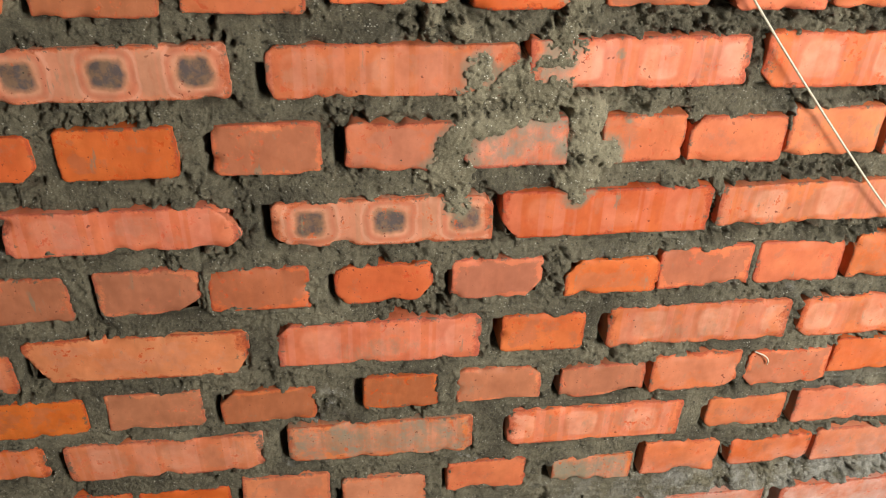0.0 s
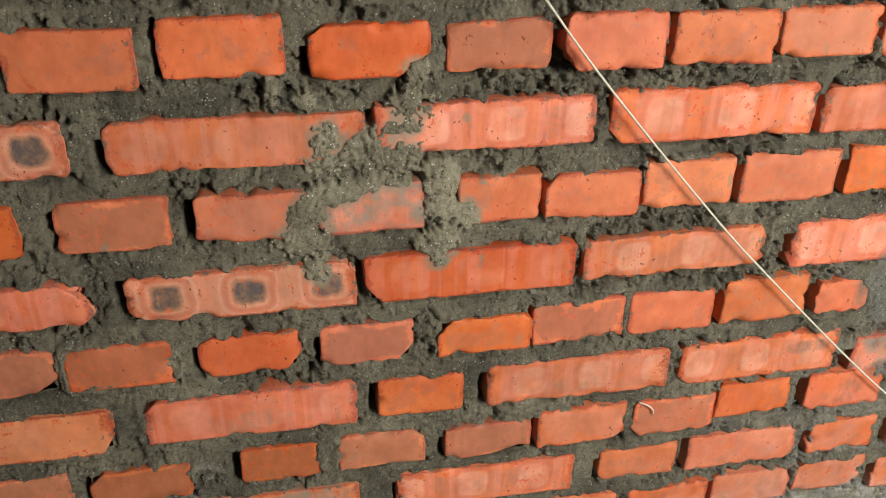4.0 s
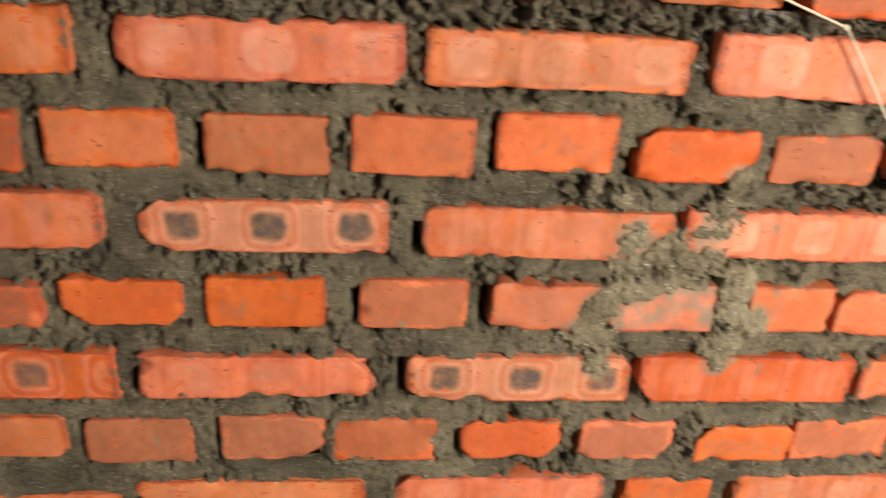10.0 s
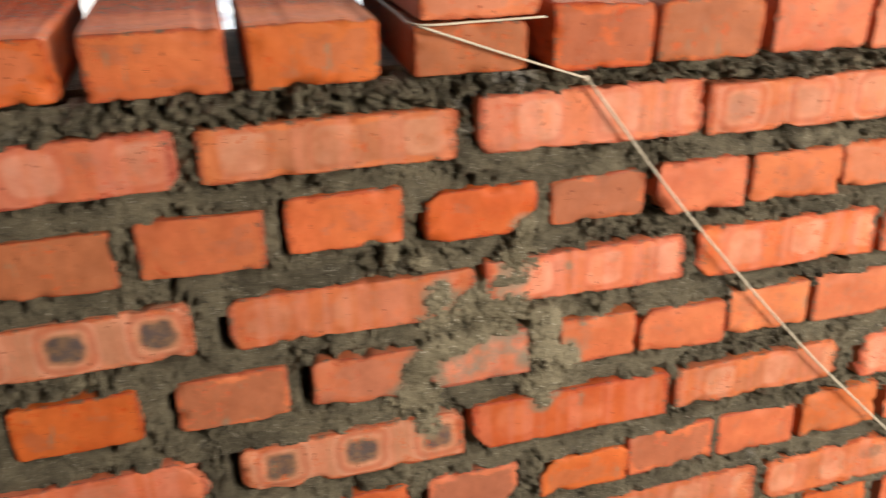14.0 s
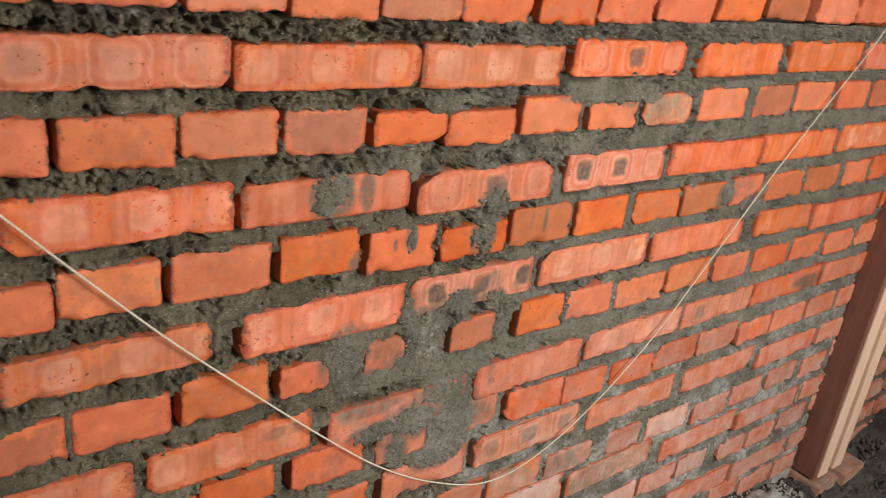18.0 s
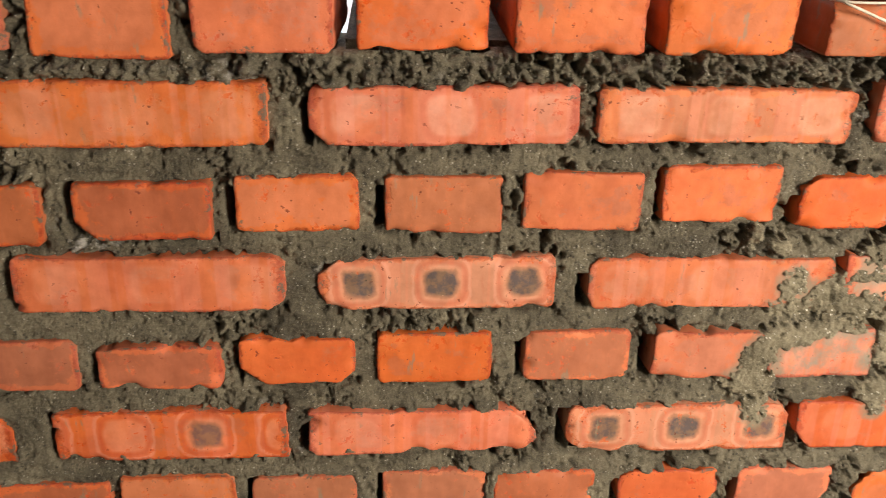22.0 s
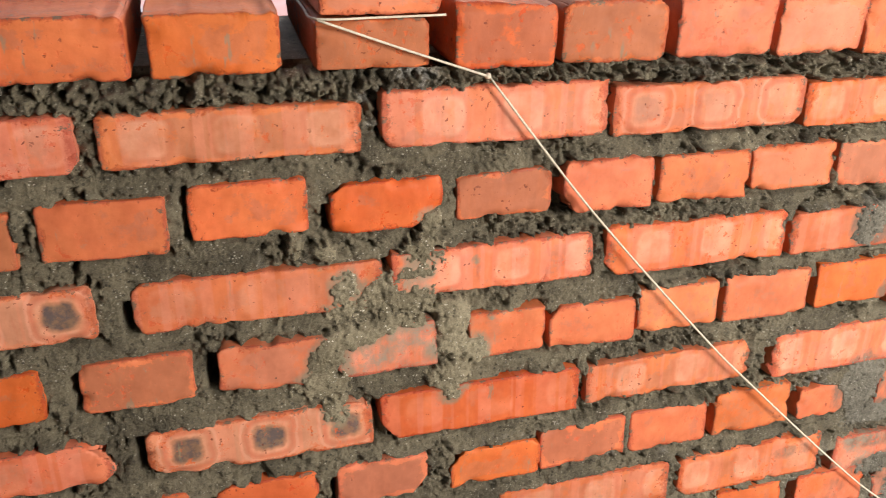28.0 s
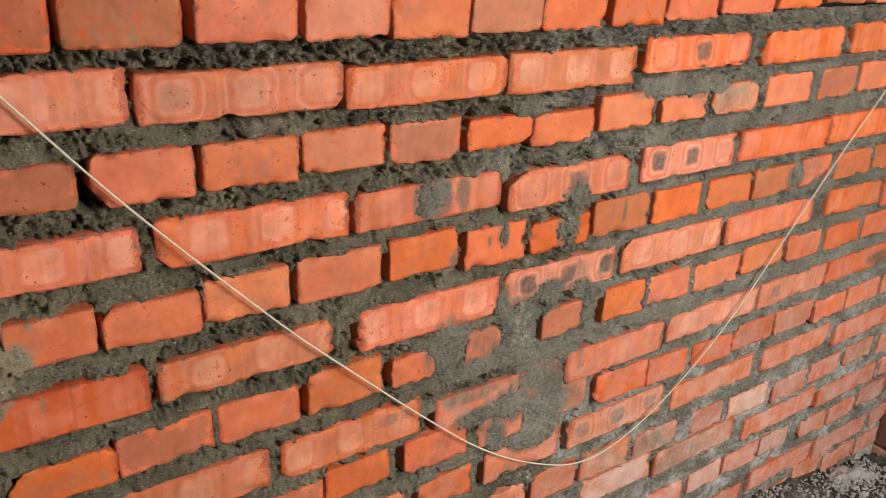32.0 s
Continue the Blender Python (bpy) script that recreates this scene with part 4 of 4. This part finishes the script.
# mortar lapping over the arrises here and there, less over the upright ones
lap = (lattice(shape, 0.045, 33, STEP) - 0.5) * 0.012 + (lattice(shape, 0.014, 34, STEP) - 0.5) * 0.008 + (lattice(shape, 0.005, 35, STEP) - 0.5) * 0.0045 + 0.003 * (crumb - 0.4)
lap += -0.0042 + 0.0030 * flush - 0.0020 * (np.abs(across) < 0.012) * (1 - 0.6 * flush)
lap = np.where(gz[:, None] > 1.215, -0.01, lap)
over = np.clip((lap - inside) / 0.0022, 0, 1) * np.clip((inside + 0.009) / 0.006, 0, 1) * np.clip(lap / 0.001, 0, 1)
depth = np.where(over > 0, np.minimum(depth, depth * (1 - over) + over * (face - 0.0012 - 0.0016 * fine_crumb - 0.0016 * crumb * rough)), depth)
depth += empty * (inside < 0.004)

edge = lattice(shape, 0.020, 8, STEP) * 0.3 + lattice(shape, 0.009, 9, STEP) * 0.35 + lattice(shape, 0.004, 10, STEP) * 0.35
splashed = np.zeros(shape, bool)
for sx, sz, rx, rz, thick, crumbly in SPLASH:
    far = np.sqrt(((gx[None, :] - sx / 1000) / (rx / 1000)) ** 2 + ((gz[:, None] - sz / 1000) / (rz / 1000)) ** 2)
    far = far * 0.9 + (edge - 0.5) * (0.7 + 0.6 * crumbly) + ((0.5 - fine_crumb) * 0.45 + (0.45 - crumb) * 0.3) * crumbly
    cover = np.clip((1.0 - far) / 0.22, 0, 1)
    body = (0.12 + 0.4 * lump + 0.16 * crumb + 0.42 * fine_crumb + 0.2 * grit) * crumbly + (0.35 + 0.5 * lump + 0.12 * fine_crumb + 0.15 * grit) * (1 - crumbly)
    target = -thick / 1000 * body * np.clip(1.3 - far * 0.9, 0.2, 1.1) + 0.0012 + face
    splashed |= cover > 0.3
    depth = np.where(cover > 0, np.minimum(depth, depth * (1 - cover) + target * cover), depth)

# squeezed crumbs hanging from the bed under the loose top course
bed = np.exp(-(((gz[:, None] - 1.222) / 0.012) ** 2)) * (inside < 0.005)
clump = crumbs(shape, 0.021, 11, STEP) * 0.35 + crumb * 0.3 + fine_crumb * 0.35
depth -= bed * np.clip((clump - 0.2) * 1.6, 0, 1) * 0.013

# above the bed only the left part is filled
filled = (gz[:, None] < 1.239 + 0.01 * (lump - 0.5)) | (gx[None, :] < -0.46 - 0.02 * lump)
seen = (gx[None, :] > -1.12) & ((gz[:, None] > 0.33) | (gx[None, :] > 0.95))
filled |= (gx[None, :] > 1.35) & (gz[:, None] < 1.244)

keep = (inside < 0.0055) | (depth < face + 0.0025)
quad = (keep[:-1, :-1] | keep[:-1, 1:] | keep[1:, :-1] | keep[1:, 1:]) & (filled & seen)[:-1, :-1]
# the bed ends unevenly under the loose bricks
used = np.zeros(shape, bool)
jj, ii = np.nonzero(quad)
for dj, di in ((0, 0), (0, 1), (1, 0), (1, 1)):
    used[jj + dj, ii + di] = True
number_of = np.full(shape, -1)
number_of[used] = np.arange(used.sum())
jx, ix = np.nonzero(used)
# soften single spikes
soft_depth = depth.copy()
soft_depth[1:-1, 1:-1] = 0.84 * depth[1:-1, 1:-1] + 0.04 * (depth[:-2, 1:-1] + depth[2:, 1:-1] + depth[1:-1, :-2] + depth[1:-1, 2:])
depth = soft_depth - 0.0009 * (grit - 0.5) - 0.0016 * rough * (fine_crumb - 0.4)
wiggle = (lattice(shape, 0.007, 15, STEP) - 0.5) * 0.003
co = np.stack([gx[ix] + wiggle[jx, ix], depth[jx, ix], gz[jx] + wiggle[jx, ix[::-1]] * 0.6], -1)
quads = np.stack([number_of[jj, ii], number_of[jj, ii + 1], number_of[jj + 1, ii + 1], number_of[jj + 1, ii]], -1)
me = bpy.data.meshes.new("mortar")
me.vertices.add(len(co))
me.vertices.foreach_set("co", co.ravel())
me.loops.add(quads.size)
me.loops.foreach_set("vertex_index", quads.ravel())
me.polygons.add(len(quads))
me.polygons.foreach_set("loop_start", np.arange(len(quads)) * 4)
me.polygons.foreach_set("use_smooth", np.ones(len(quads), bool))
me.materials.append(MORTAR)
me.materials.append(DRY_MORTAR)
me.materials.append(GREY_MORTAR)
me.polygons.foreach_set("material_index", np.where(gx[ii] + 0.3 * (area[jj, ii] - 0.5) + 0.1 * (lump[jj, ii] - 0.5) > 0.8, 2, splashed[jj, ii] * np.where(gx[ii] > 0.4, 2, 1)).astype(np.int32))
me.update(calc_edges=True)
mortar = new("mortar", me)
mortar.parent = wall
tagged(mortar, label="crumbly damp grey mortar, splashed over some bricks", kind="stuff")


def crumb_cloud(name, places, sizes, mats, chosen, seed, parent=None):
    """Many small angular lumps joined into one mesh."""
    rng = np.random.default_rng(seed)
    bm = bmesh.new()
    bmesh.ops.create_icosphere(bm, subdivisions=1, radius=1)
    bv = np.array([v.co[:] for v in bm.verts])
    bf = np.array([[v.index for v in q.verts] for q in bm.faces])
    bm.free()
    m = len(places)
    warp = 1 + rng.normal(0, 0.20, (m, len(bv), 1))
    spin = rng.normal(size=(m, 4))
    spin /= np.linalg.norm(spin, axis=1)[:, None]
    a, b, c, d = spin.T
    rot = np.stack([1 - 2 * (c * c + d * d), 2 * (b * c - a * d), 2 * (b * d + a * c), 2 * (b * c + a * d), 1 - 2 * (b * b + d * d), 2 * (c * d - a * b), 2 * (b * d - a * c), 2 * (c * d + a * b), 1 - 2 * (b * b + c * c)], -1).reshape(m, 3, 3)
    squash = rng.uniform(0.6, 1.0, (m, 1, 3))
    v = np.einsum("mij,mkj->mki", rot, bv[None] * warp * squash) * sizes[:, None, None] + places[:, None, :]
    f = (bf[None] + np.arange(m)[:, None, None] * len(bv)).reshape(-1, 3)
    me = bpy.data.meshes.new(name)
    me.vertices.add(m * len(bv))
    me.vertices.foreach_set("co", v.ravel())
    me.loops.add(f.size)
    me.loops.foreach_set("vertex_index", f.ravel())
    me.polygons.add(len(f))
    me.polygons.foreach_set("loop_start", np.arange(len(f)) * 3)
    for mat in mats:
        me.materials.append(mat)
    me.polygons.foreach_set("material_index", np.repeat(chosen, len(bf)).astype(np.int32))
    me.update(calc_edges=True)
    ob = new(name, me)
    ob.parent = parent
    return ob


# loose grains and crumbs clinging to the mortar
rng = np.random.default_rng(41)
tries = 90000
ci, cj = rng.integers(0, nx, tries), rng.integers(0, nz, tries)
worth = 0.07 + 1.0 * rough[cj, ci] ** 2 + 1.2 * np.exp(-(((gz[cj] - 1.222) / 0.014) ** 2)) * (gx[ci] > -0.9) + 0.25 * splashed[cj, ci]
worth *= ((inside[cj, ci] < -0.0015) | splashed[cj, ci]) & filled[cj, ci] & seen[cj, ci] & (depth[cj, ci] < 0.02) & (gz[cj] < 1.236)
worth *= np.where(gx[ci] > 0.9, 0.3, 1.0)
pick = rng.random(tries) < worth
ci, cj = ci[pick], cj[pick]
grain = 0.0008 + 0.0024 * rng.random(len(ci)) ** 3 * np.where(splashed[cj, ci], 0.5, 1.0) + 0.0012 * (gz[cj] > 1.2) * rng.random(len(ci)) ** 2
spot = np.stack([gx[ci] + rng.uniform(-0.0008, 0.0008, len(ci)), depth[cj, ci] - grain * 0.25, gz[cj] + rng.uniform(-0.0008, 0.0008, len(ci))], -1)
grains = crumb_cloud("mortar_grains", spot, grain, (MORTAR, DRY_MORTAR, GREY_MORTAR), np.where(gx[ci] > 0.8, 2, splashed[cj, ci] * np.where(gx[ci] > 0.4, 2, 1)), 42, wall)
tagged(grains, label="loose crumbs of mortar clinging to the joints", kind="stuff")
part("core", box(X0, -1.118, 0.012, 0.055, -0.05, 1.23), MORTAR, wall)
part("core", box(-1.116, 0.95, 0.012, 0.055, -0.05, 0.334), MORTAR, wall)
part("core", box(X0, X1, 0.055, 0.234, -0.05, 1.226), MORTAR, wall)
wedge = box(-0.45, 1.3, 0.055, 0.234, 1.2265, 1.243)
for v in wedge.verts:
    v.co.z += 0.022 if v.co.z > 1.23 and v.co.y > 0.1 else 0.0
part("core", wedge, MORTAR, wall)


# ---- ground and distance ----
def sheet(name, x0, x1, y0, y1, step, height, mat, seed):
    sx, sy = int((x1 - x0) / step) + 1, int((y1 - y0) / step) + 1
    f = lattice((sy, sx), 0.16, seed, step) * 0.5 + lattice((sy, sx), 0.05, seed + 1, step) * 0.3 + lattice((sy, sx), 0.02, seed + 2, step) * 0.2
    xx, yy = np.meshgrid(x0 + np.arange(sx) * step, y0 + np.arange(sy) * step)
    fade = np.clip(np.minimum(np.minimum(xx - x0, x1 - xx), np.minimum(yy - y0, y1 - yy)) / 0.3, 0, 1)
    zz = height(xx, yy, f) * fade
    verts = np.stack([xx, yy, zz], -1).reshape(-1, 3)
    idx = np.arange(sx * sy).reshape(sy, sx)
    faces = np.stack([idx[:-1, :-1], idx[:-1, 1:], idx[1:, 1:], idx[1:, :-1]], -1).reshape(-1, 4)
    return new(name, mesh_of(name, verts, faces.tolist(), mat))


bm = bmesh.new()
bmesh.ops.create_grid(bm, x_segments=2, y_segments=2, size=600)
ground = part("ground", bm, SOIL)
ground.location.z = -0.012
tagged(ground, "dark bare building-site soil", "ground", kind="structure")


def heap(xx, yy, f):
    up = 0.012 + 0.05 * (f - 0.45)
    up += np.clip(0.155 - 0.2 * (xx - 1.45), 0.0, 0.16) * np.exp(-(np.clip(-yy - 0.02, 0, 9) / 0.2) ** 2) * np.clip((xx + 0.3) / 0.5, 0, 1)
    up += 0.09 * np.exp(-((xx - 2.75) / 0.30) ** 2 - ((yy + 0.02) / 0.25) ** 2) * (0.6 + f)
    return up


rubble = sheet("rubble_ground", -0.4, 4.4, -1.3, 1.2, 0.012, heap, SOIL, 40)
tagged(rubble, "dark lumpy rubble and soil at the foot of the wall", "rubble", kind="stuff")

bm = bmesh.new()
bmesh.ops.create_grid(bm, x_segments=1, y_segments=1, size=0.5)
backdrop = part("backdrop", bm, DAY)
backdrop.matrix_world = Matrix.Translation((0, 9, 3)) @ Matrix.Rotation(radians(90), 4, "X") @ Matrix.Diagonal((30, 8, 1, 1))
tagged(backdrop, "bright white daylight beyond the wall", "backdrop", kind="structure")


# ---- unseen walls and ceiling, added round the camera to block and shape the light ----
PLASTER = cement_material("rough_cement_plaster", (0.2, 0.185, 0.16), (0.29, 0.27, 0.235))
# edges of the opening left in the added wall for the lamp
wx0, wx1, wz0, wz1 = KEY_X - KEY_W / 2 - 0.03, KEY_X + KEY_W / 2 + 0.03, KEY_Z - KEY_H / 2 - 0.03, KEY_Z + KEY_H / 2 + 0.03
back = tagged(new("unseen_wall_back"), "unseen plastered wall added behind the camera, open at the lamp", "wall", kind="structure")
for name, span in (("pier", (-2.6, wx0, 0.0, 2.75)), ("pier", (wx1, 3.0, 0.0, 2.75)), ("parapet", (wx0, wx1, 0.0, wz0)), ("lintel", (wx0, wx1, wz1, 2.75))):
    part(name, box(span[0], span[1], KEY_Y - 0.2, KEY_Y - 0.02, span[2], span[3]), PLASTER, back)
side = part("unseen_wall_left", box(-2.8, -2.6, KEY_Y - 0.2, 3.0, 0.0, 2.75), PLASTER)
tagged(side, "unseen plastered wall added to hold back sky light", "wall", kind="structure")
ceiling = part("ceiling", box(-2.8, 3.0, KEY_Y - 0.2, -0.75, 2.75, 2.9), PLASTER)
tagged(ceiling, "unseen slab added overhead to hold back sky light", "ceiling", kind="structure")


# ---- more brickwork: beyond the door frame, and the footing under it ----
far_wall = tagged(new("wall_far"), "red brick wall going on beyond the door frame", "wall", kind="structure")
rng = np.random.default_rng(5)
near_wall, wall = wall, far_wall
for k in range(13):
    x, row = 2.30, []
    while x < 3.5:
        w = 112 if k % 2 == 0 else 236
        row.append((int(x * 1000), w, 0, 57, str(rng.choice(list("oobk")))))
        x += w / 1000 + 0.018
    course(20 + k, 1.03 - 0.081 * k, row)
wall = near_wall
part("mortar_core", box(2.29, 3.6, 0.006, 0.22, -0.05, 1.06), MORTAR, far_wall)
footing = tagged(new("footing"), "red brick footing under the door frame, its shade put into the colour", "brick footing", kind="structure")
# smeared bricks under extra grey film: the footing's shade is painted into their colour
for x, y, z, yaw, kind in ((2.115, -0.085, 0.010, 3, "g"), (2.105, -0.09, -0.052, -3, "g"), (2.245, -0.09, 0.008, 2, "g"), (2.24, -0.1, -0.053, 1, "g")):
    ob = new("brick", brick_mesh(0.118, 0.056, 0.2, rng, kind=kind, shade_film=0.5))
    ob.location, ob.rotation_euler, ob.parent = (x, y, z), (0, 0, radians(yaw)), footing


# ---- the door frame ----
def door_frame(x, y, z):
    root = tagged(new("door_frame_post"), "dark red stained timber door post with raw pale edges", "door frame")
    root.location = (x, y, z)
    part("stained_board", box(0.0, 0.02, 0.0, 0.125, 0, 2.02, 0.002), STAINED, root, "dark red-brown stained board")
    part("edge_strip", box(0.022, 0.07, -0.003, 0.12, 0, 2.02, 0.002), RAW_WOOD, root, "raw pale pine edge")
    part("rebate", box(0.072, 0.098, 0.008, 0.12, 0, 2.02, 0.001), STAINED, root, "dark stained groove")
    part("edge_strip", box(0.10, 0.148, -0.002, 0.12, 0, 2.02, 0.002), RAW_WOOD, root, "raw pale pine edge")
    return root


door_frame(2.122, -0.058, 0.072)


# ---- tubes: string and bars ----
def tube(points, radius, sides=7, twist=0.0, ribs=None):
    """A tube along a list of points; ribs(i) scales its radius."""
    bm = bmesh.new()
    rings = []
    for i, p in enumerate(points):
        d = (points[min(i + 1, len(points) - 1)] - points[max(i - 1, 0)]).normalized()
        a = d.cross(Vector((0.3, 0.9, 0.2))).normalized()
        b = d.cross(a)
        r = radius * (ribs(i) if ribs else 1.0)
        rings.append([bm.verts.new(p + (a * math.cos(q) + b * math.sin(q)) * r) for q in [twist * i + math.tau * k / sides for k in range(sides)]])
    for one, two in zip(rings, rings[1:]):
        for k in range(sides):
            bm.faces.new((one[k], one[(k + 1) % sides], two[(k + 1) % sides], two[k]))
    bm.faces.new(list(reversed(rings[0])))
    bm.faces.new(rings[-1])
    bmesh.ops.recalc_face_normals(bm, faces=bm.faces)
    return bm


def glide(points, n):
    """A smooth line through some points."""
    p = [Vector(q) for q in points]
    p = [p[0] * 2 - p[1], *p, p[-1] * 2 - p[-2]]
    line = []
    for a, b, c, d in zip(p, p[1:], p[2:], p[3:]):
        for k in range(n):
            t = k / n
            line.append(0.5 * (2 * b + (c - a) * t + (2 * a - 5 * b + 4 * c - d) * t * t + (3 * b - a - 3 * c + d) * t**3))
    return line + [p[-2]]


line = tagged(new("builders_line"), "thin off-white mason's string hanging slack across the wall", "string")
SAG = [(0.122, 1.229), (0.239, 1.083), (0.389, 0.917), (0.476, 0.829), (0.62, 0.691), (0.72, 0.604), (0.82, 0.539), (0.93, 0.493), (1.03, 0.497), (1.157, 0.554), (1.308, 0.669), (1.453, 0.828), (1.56, 0.95), (1.68, 1.078), (1.80, 1.20), (1.88, 1.30)]
part("slack_string", tube(glide([(x, -0.012 - 0.004 * math.sin(3 * x), z) for x, z in SAG], 10), 0.00125, twist=0.4), STRING, line, smooth=True)
part("tied_string", tube(glide([(-0.036, -0.014, 1.2855), (0.04, -0.011, 1.2575), (0.112, -0.014, 1.2325), (0.122, -0.012, 1.229)], 8), 0.00125, twist=0.4), STRING, line, smooth=True)
part("wrapped_string", tube(glide([(-0.040, 0.22, 1.305), (-0.040, 0.05, 1.2905), (-0.036, -0.013, 1.2862), (0.02, -0.0135, 1.2858), (0.080, -0.013, 1.2862)], 8), 0.0012, twist=0.4), STRING, line, smooth=True)
bm = bmesh.new()
bmesh.ops.create_icosphere(bm, subdivisions=2, radius=0.003)
knot = part("knot", bm, STRING, line, smooth=True)
knot.location = (0.121, -0.013, 1.2295)
scrap = part("thread", tube(glide([(0.345, -0.004, 0.652), (0.357, -0.009, 0.648), (0.366, -0.006, 0.637), (0.368, -0.003, 0.628)], 6), 0.001, sides=6), STRING, smooth=True)
tagged(scrap, "short curled off-white thread stuck to a brick", "thread")


def steel_bar(x, y, top, radius):
    pitch = 0.0025
    n = int((top + 0.04) / pitch)
    pts = [Vector((x + 0.0006 * math.sin(i * 0.05), y, -0.04 + i * pitch)) for i in range(n)]
    bar = part("ribbed_bar", tube(pts, radius, 14, 0.0, lambda i: 1.2 if i % 3 == 0 else 0.95), RUST)
    return bar


tagged(steel_bar(-0.722, -0.208, 1.016, 0.0063), "thick ribbed rusty steel bar standing before the wall", "steel bar", "starter bars")
tagged(steel_bar(-0.749, -0.190, 0.979, 0.0038), "thin ribbed rusty steel bar standing before the wall", "steel bar", "starter bars")

# ---- loose things ----
rng = np.random.default_rng(77)
loose = new("loose_brick", brick_mesh(0.112, 0.058, 0.236, rng, kind="k"))
loose.location, loose.rotation_euler = (-0.034, -0.010, 1.2868), (0.075, 0, 0)
tagged(loose, "loose pinkish brick lying on the top course, string round it", "brick")

# mortar spread on the top course, ready for the next one
BED0, BED1 = -1.40, -0.455
sx, sy, bs = int((BED1 - BED0) / 0.004), 56, 0.004
f = crumbs((sy, sx), 0.02, 61, bs) * 0.5 + crumbs((sy, sx), 0.009, 62, bs) * 0.3 + lattice((sy, sx), 0.05, 63, bs) * 0.5
xx, yy = np.meshgrid(BED0 + np.arange(sx) * bs, 0.008 + np.arange(sy) * bs)
rim = np.clip(np.minimum(np.minimum(xx - BED0, BED1 - xx) / 0.012, np.minimum(yy - 0.004, 0.235 - yy) / 0.02), 0, 1)
zz = 1.289 + 0.06 * yy + rim * (0.009 + 0.017 * f)
idx = np.arange(sx * sy).reshape(sy, sx)
faces = np.stack([idx[:-1, :-1], idx[:-1, 1:], idx[1:, 1:], idx[1:, :-1]], -1).reshape(-1, 4)
spread = new("mortar_bed", mesh_of("mortar_bed", np.stack([xx, yy, zz], -1).reshape(-1, 3), faces.tolist(), MORTAR))
tagged(spread, "lumpy grey mortar spread along the top bricks", "mortar", kind="stuff")


# pale crumbs along its front
def scatter(name, spots, mat):
    verts, faces = [], []
    base = rock((1, 1, 1), 4, 0.6, 1)
    bv, bf = [v.co.copy() for v in base.verts], [[v.index for v in q.verts] for q in base.faces]
    base.free()
    for place, s, turn in spots:
        n0 = len(verts)
        verts += [turn @ Vector((v.x * s, v.y * s * 0.85, v.z * s * 0.75)) + place for v in bv]
        faces += [[n0 + i for i in q] for q in bf]
    return new(name, mesh_of(name, verts, faces, mat, smooth=False))


def rock(size, seed, rough=0.35, sub=2):
    bm = bmesh.new()
    bmesh.ops.create_icosphere(bm, subdivisions=sub, radius=1)
    for v in bm.verts:
        q = v.co * 1.3 + Vector((seed * 7.1, seed * 3.3, 0))
        v.co *= 1 + rough * noise.noise(q) + 0.4 * rough * noise.noise(q * 2.7)
        v.co = Vector((v.co.x * size[0], v.co.y * size[1], v.co.z * size[2]))
    return bm


lump_ob = part("concrete_lump", rock((0.13, 0.05, 0.055), 3, 0.55, 4), CONCRETE)
lump_ob.location = (1.885, -0.04, 0.035)
tagged(lump_ob, "pale grey lump of set concrete at the wall's foot", "concrete lump")
# gravel at the foot of the wall
verts, faces = [], []
rng = np.random.default_rng(9)
base = rock((1, 1, 1), 1, 0.5, 1)
bv, bf = [v.co.copy() for v in base.verts], [[v.index for v in q.verts] for q in base.faces]
base.free()
for _ in range(6500):
    x, y = rng.uniform(1.1, 3.3), -abs(rng.normal(0, 0.16)) - 0.005
    if x > 2.12:
        y = rng.uniform(-0.5, 0.0)
    s = rng.uniform(0.002, 0.0055) if x < 2.06 else rng.uniform(0.004, 0.013)
    floor = 0.02 + max(0.0, min(0.16, 0.155 - 0.2 * (x - 1.45))) * math.exp(-(max(0, -y - 0.02) / 0.2) ** 2) if x < 2.3 else 0.02 + 0.07 * math.exp(-((x - 2.75) / 0.3) ** 2 - ((y + 0.02) / 0.25) ** 2)
    turn = Euler(rng.uniform(0, 6.28, 3)).to_matrix()
    n0 = len(verts)
    verts += [turn @ Vector((v.x * s, v.y * s * 0.8, v.z * s * 0.7)) + Vector((x, y, floor + s * 0.2)) for v in bv]
    faces += [[n0 + i for i in q] for q in bf]
pale = [q for q in faces if verts[q[0]].x < 2.06]
dark = [q for q in faces if verts[q[0]].x >= 2.06]
clods = new("clods", mesh_of("clods", verts, dark, SOIL, smooth=False))
tagged(clods, "dark clods of soil and rubble", "rubble", kind="stuff")
gravel = new("gravel", mesh_of("gravel", verts, pale, CONCRETE, smooth=False))
tagged(gravel, "pale grey gravel and mortar crumbs on the ground", "gravel", kind="stuff")
plastic = part("plastic_scrap", rock((0.05, 0.03, 0.025), 8, 0.3, 3), GREEN)
plastic.location = (2.86, -0.02, 0.075)
tagged(plastic, "green plastic scrap lying on dark rubble", "plastic")

rng = np.random.default_rng(12)
spots = []
for _ in range(230):
    x = rng.uniform(-1.3, -0.48)
    if noise.noise(Vector((x * 9, 0, 0))) < -0.15:
        continue
    s = rng.uniform(0.002, 0.0065)
    spots.append((Vector((x, rng.uniform(0.002, 0.03), 1.2955 + s * 0.4 + rng.uniform(0, 0.005))), s, Euler(rng.uniform(0, 6.28, 3)).to_matrix()))
crumb_ob = scatter("mortar_crumbs", spots, CONCRETE)
tagged(crumb_ob, "pale dry mortar crumbs along the top bricks", "mortar", kind="stuff")
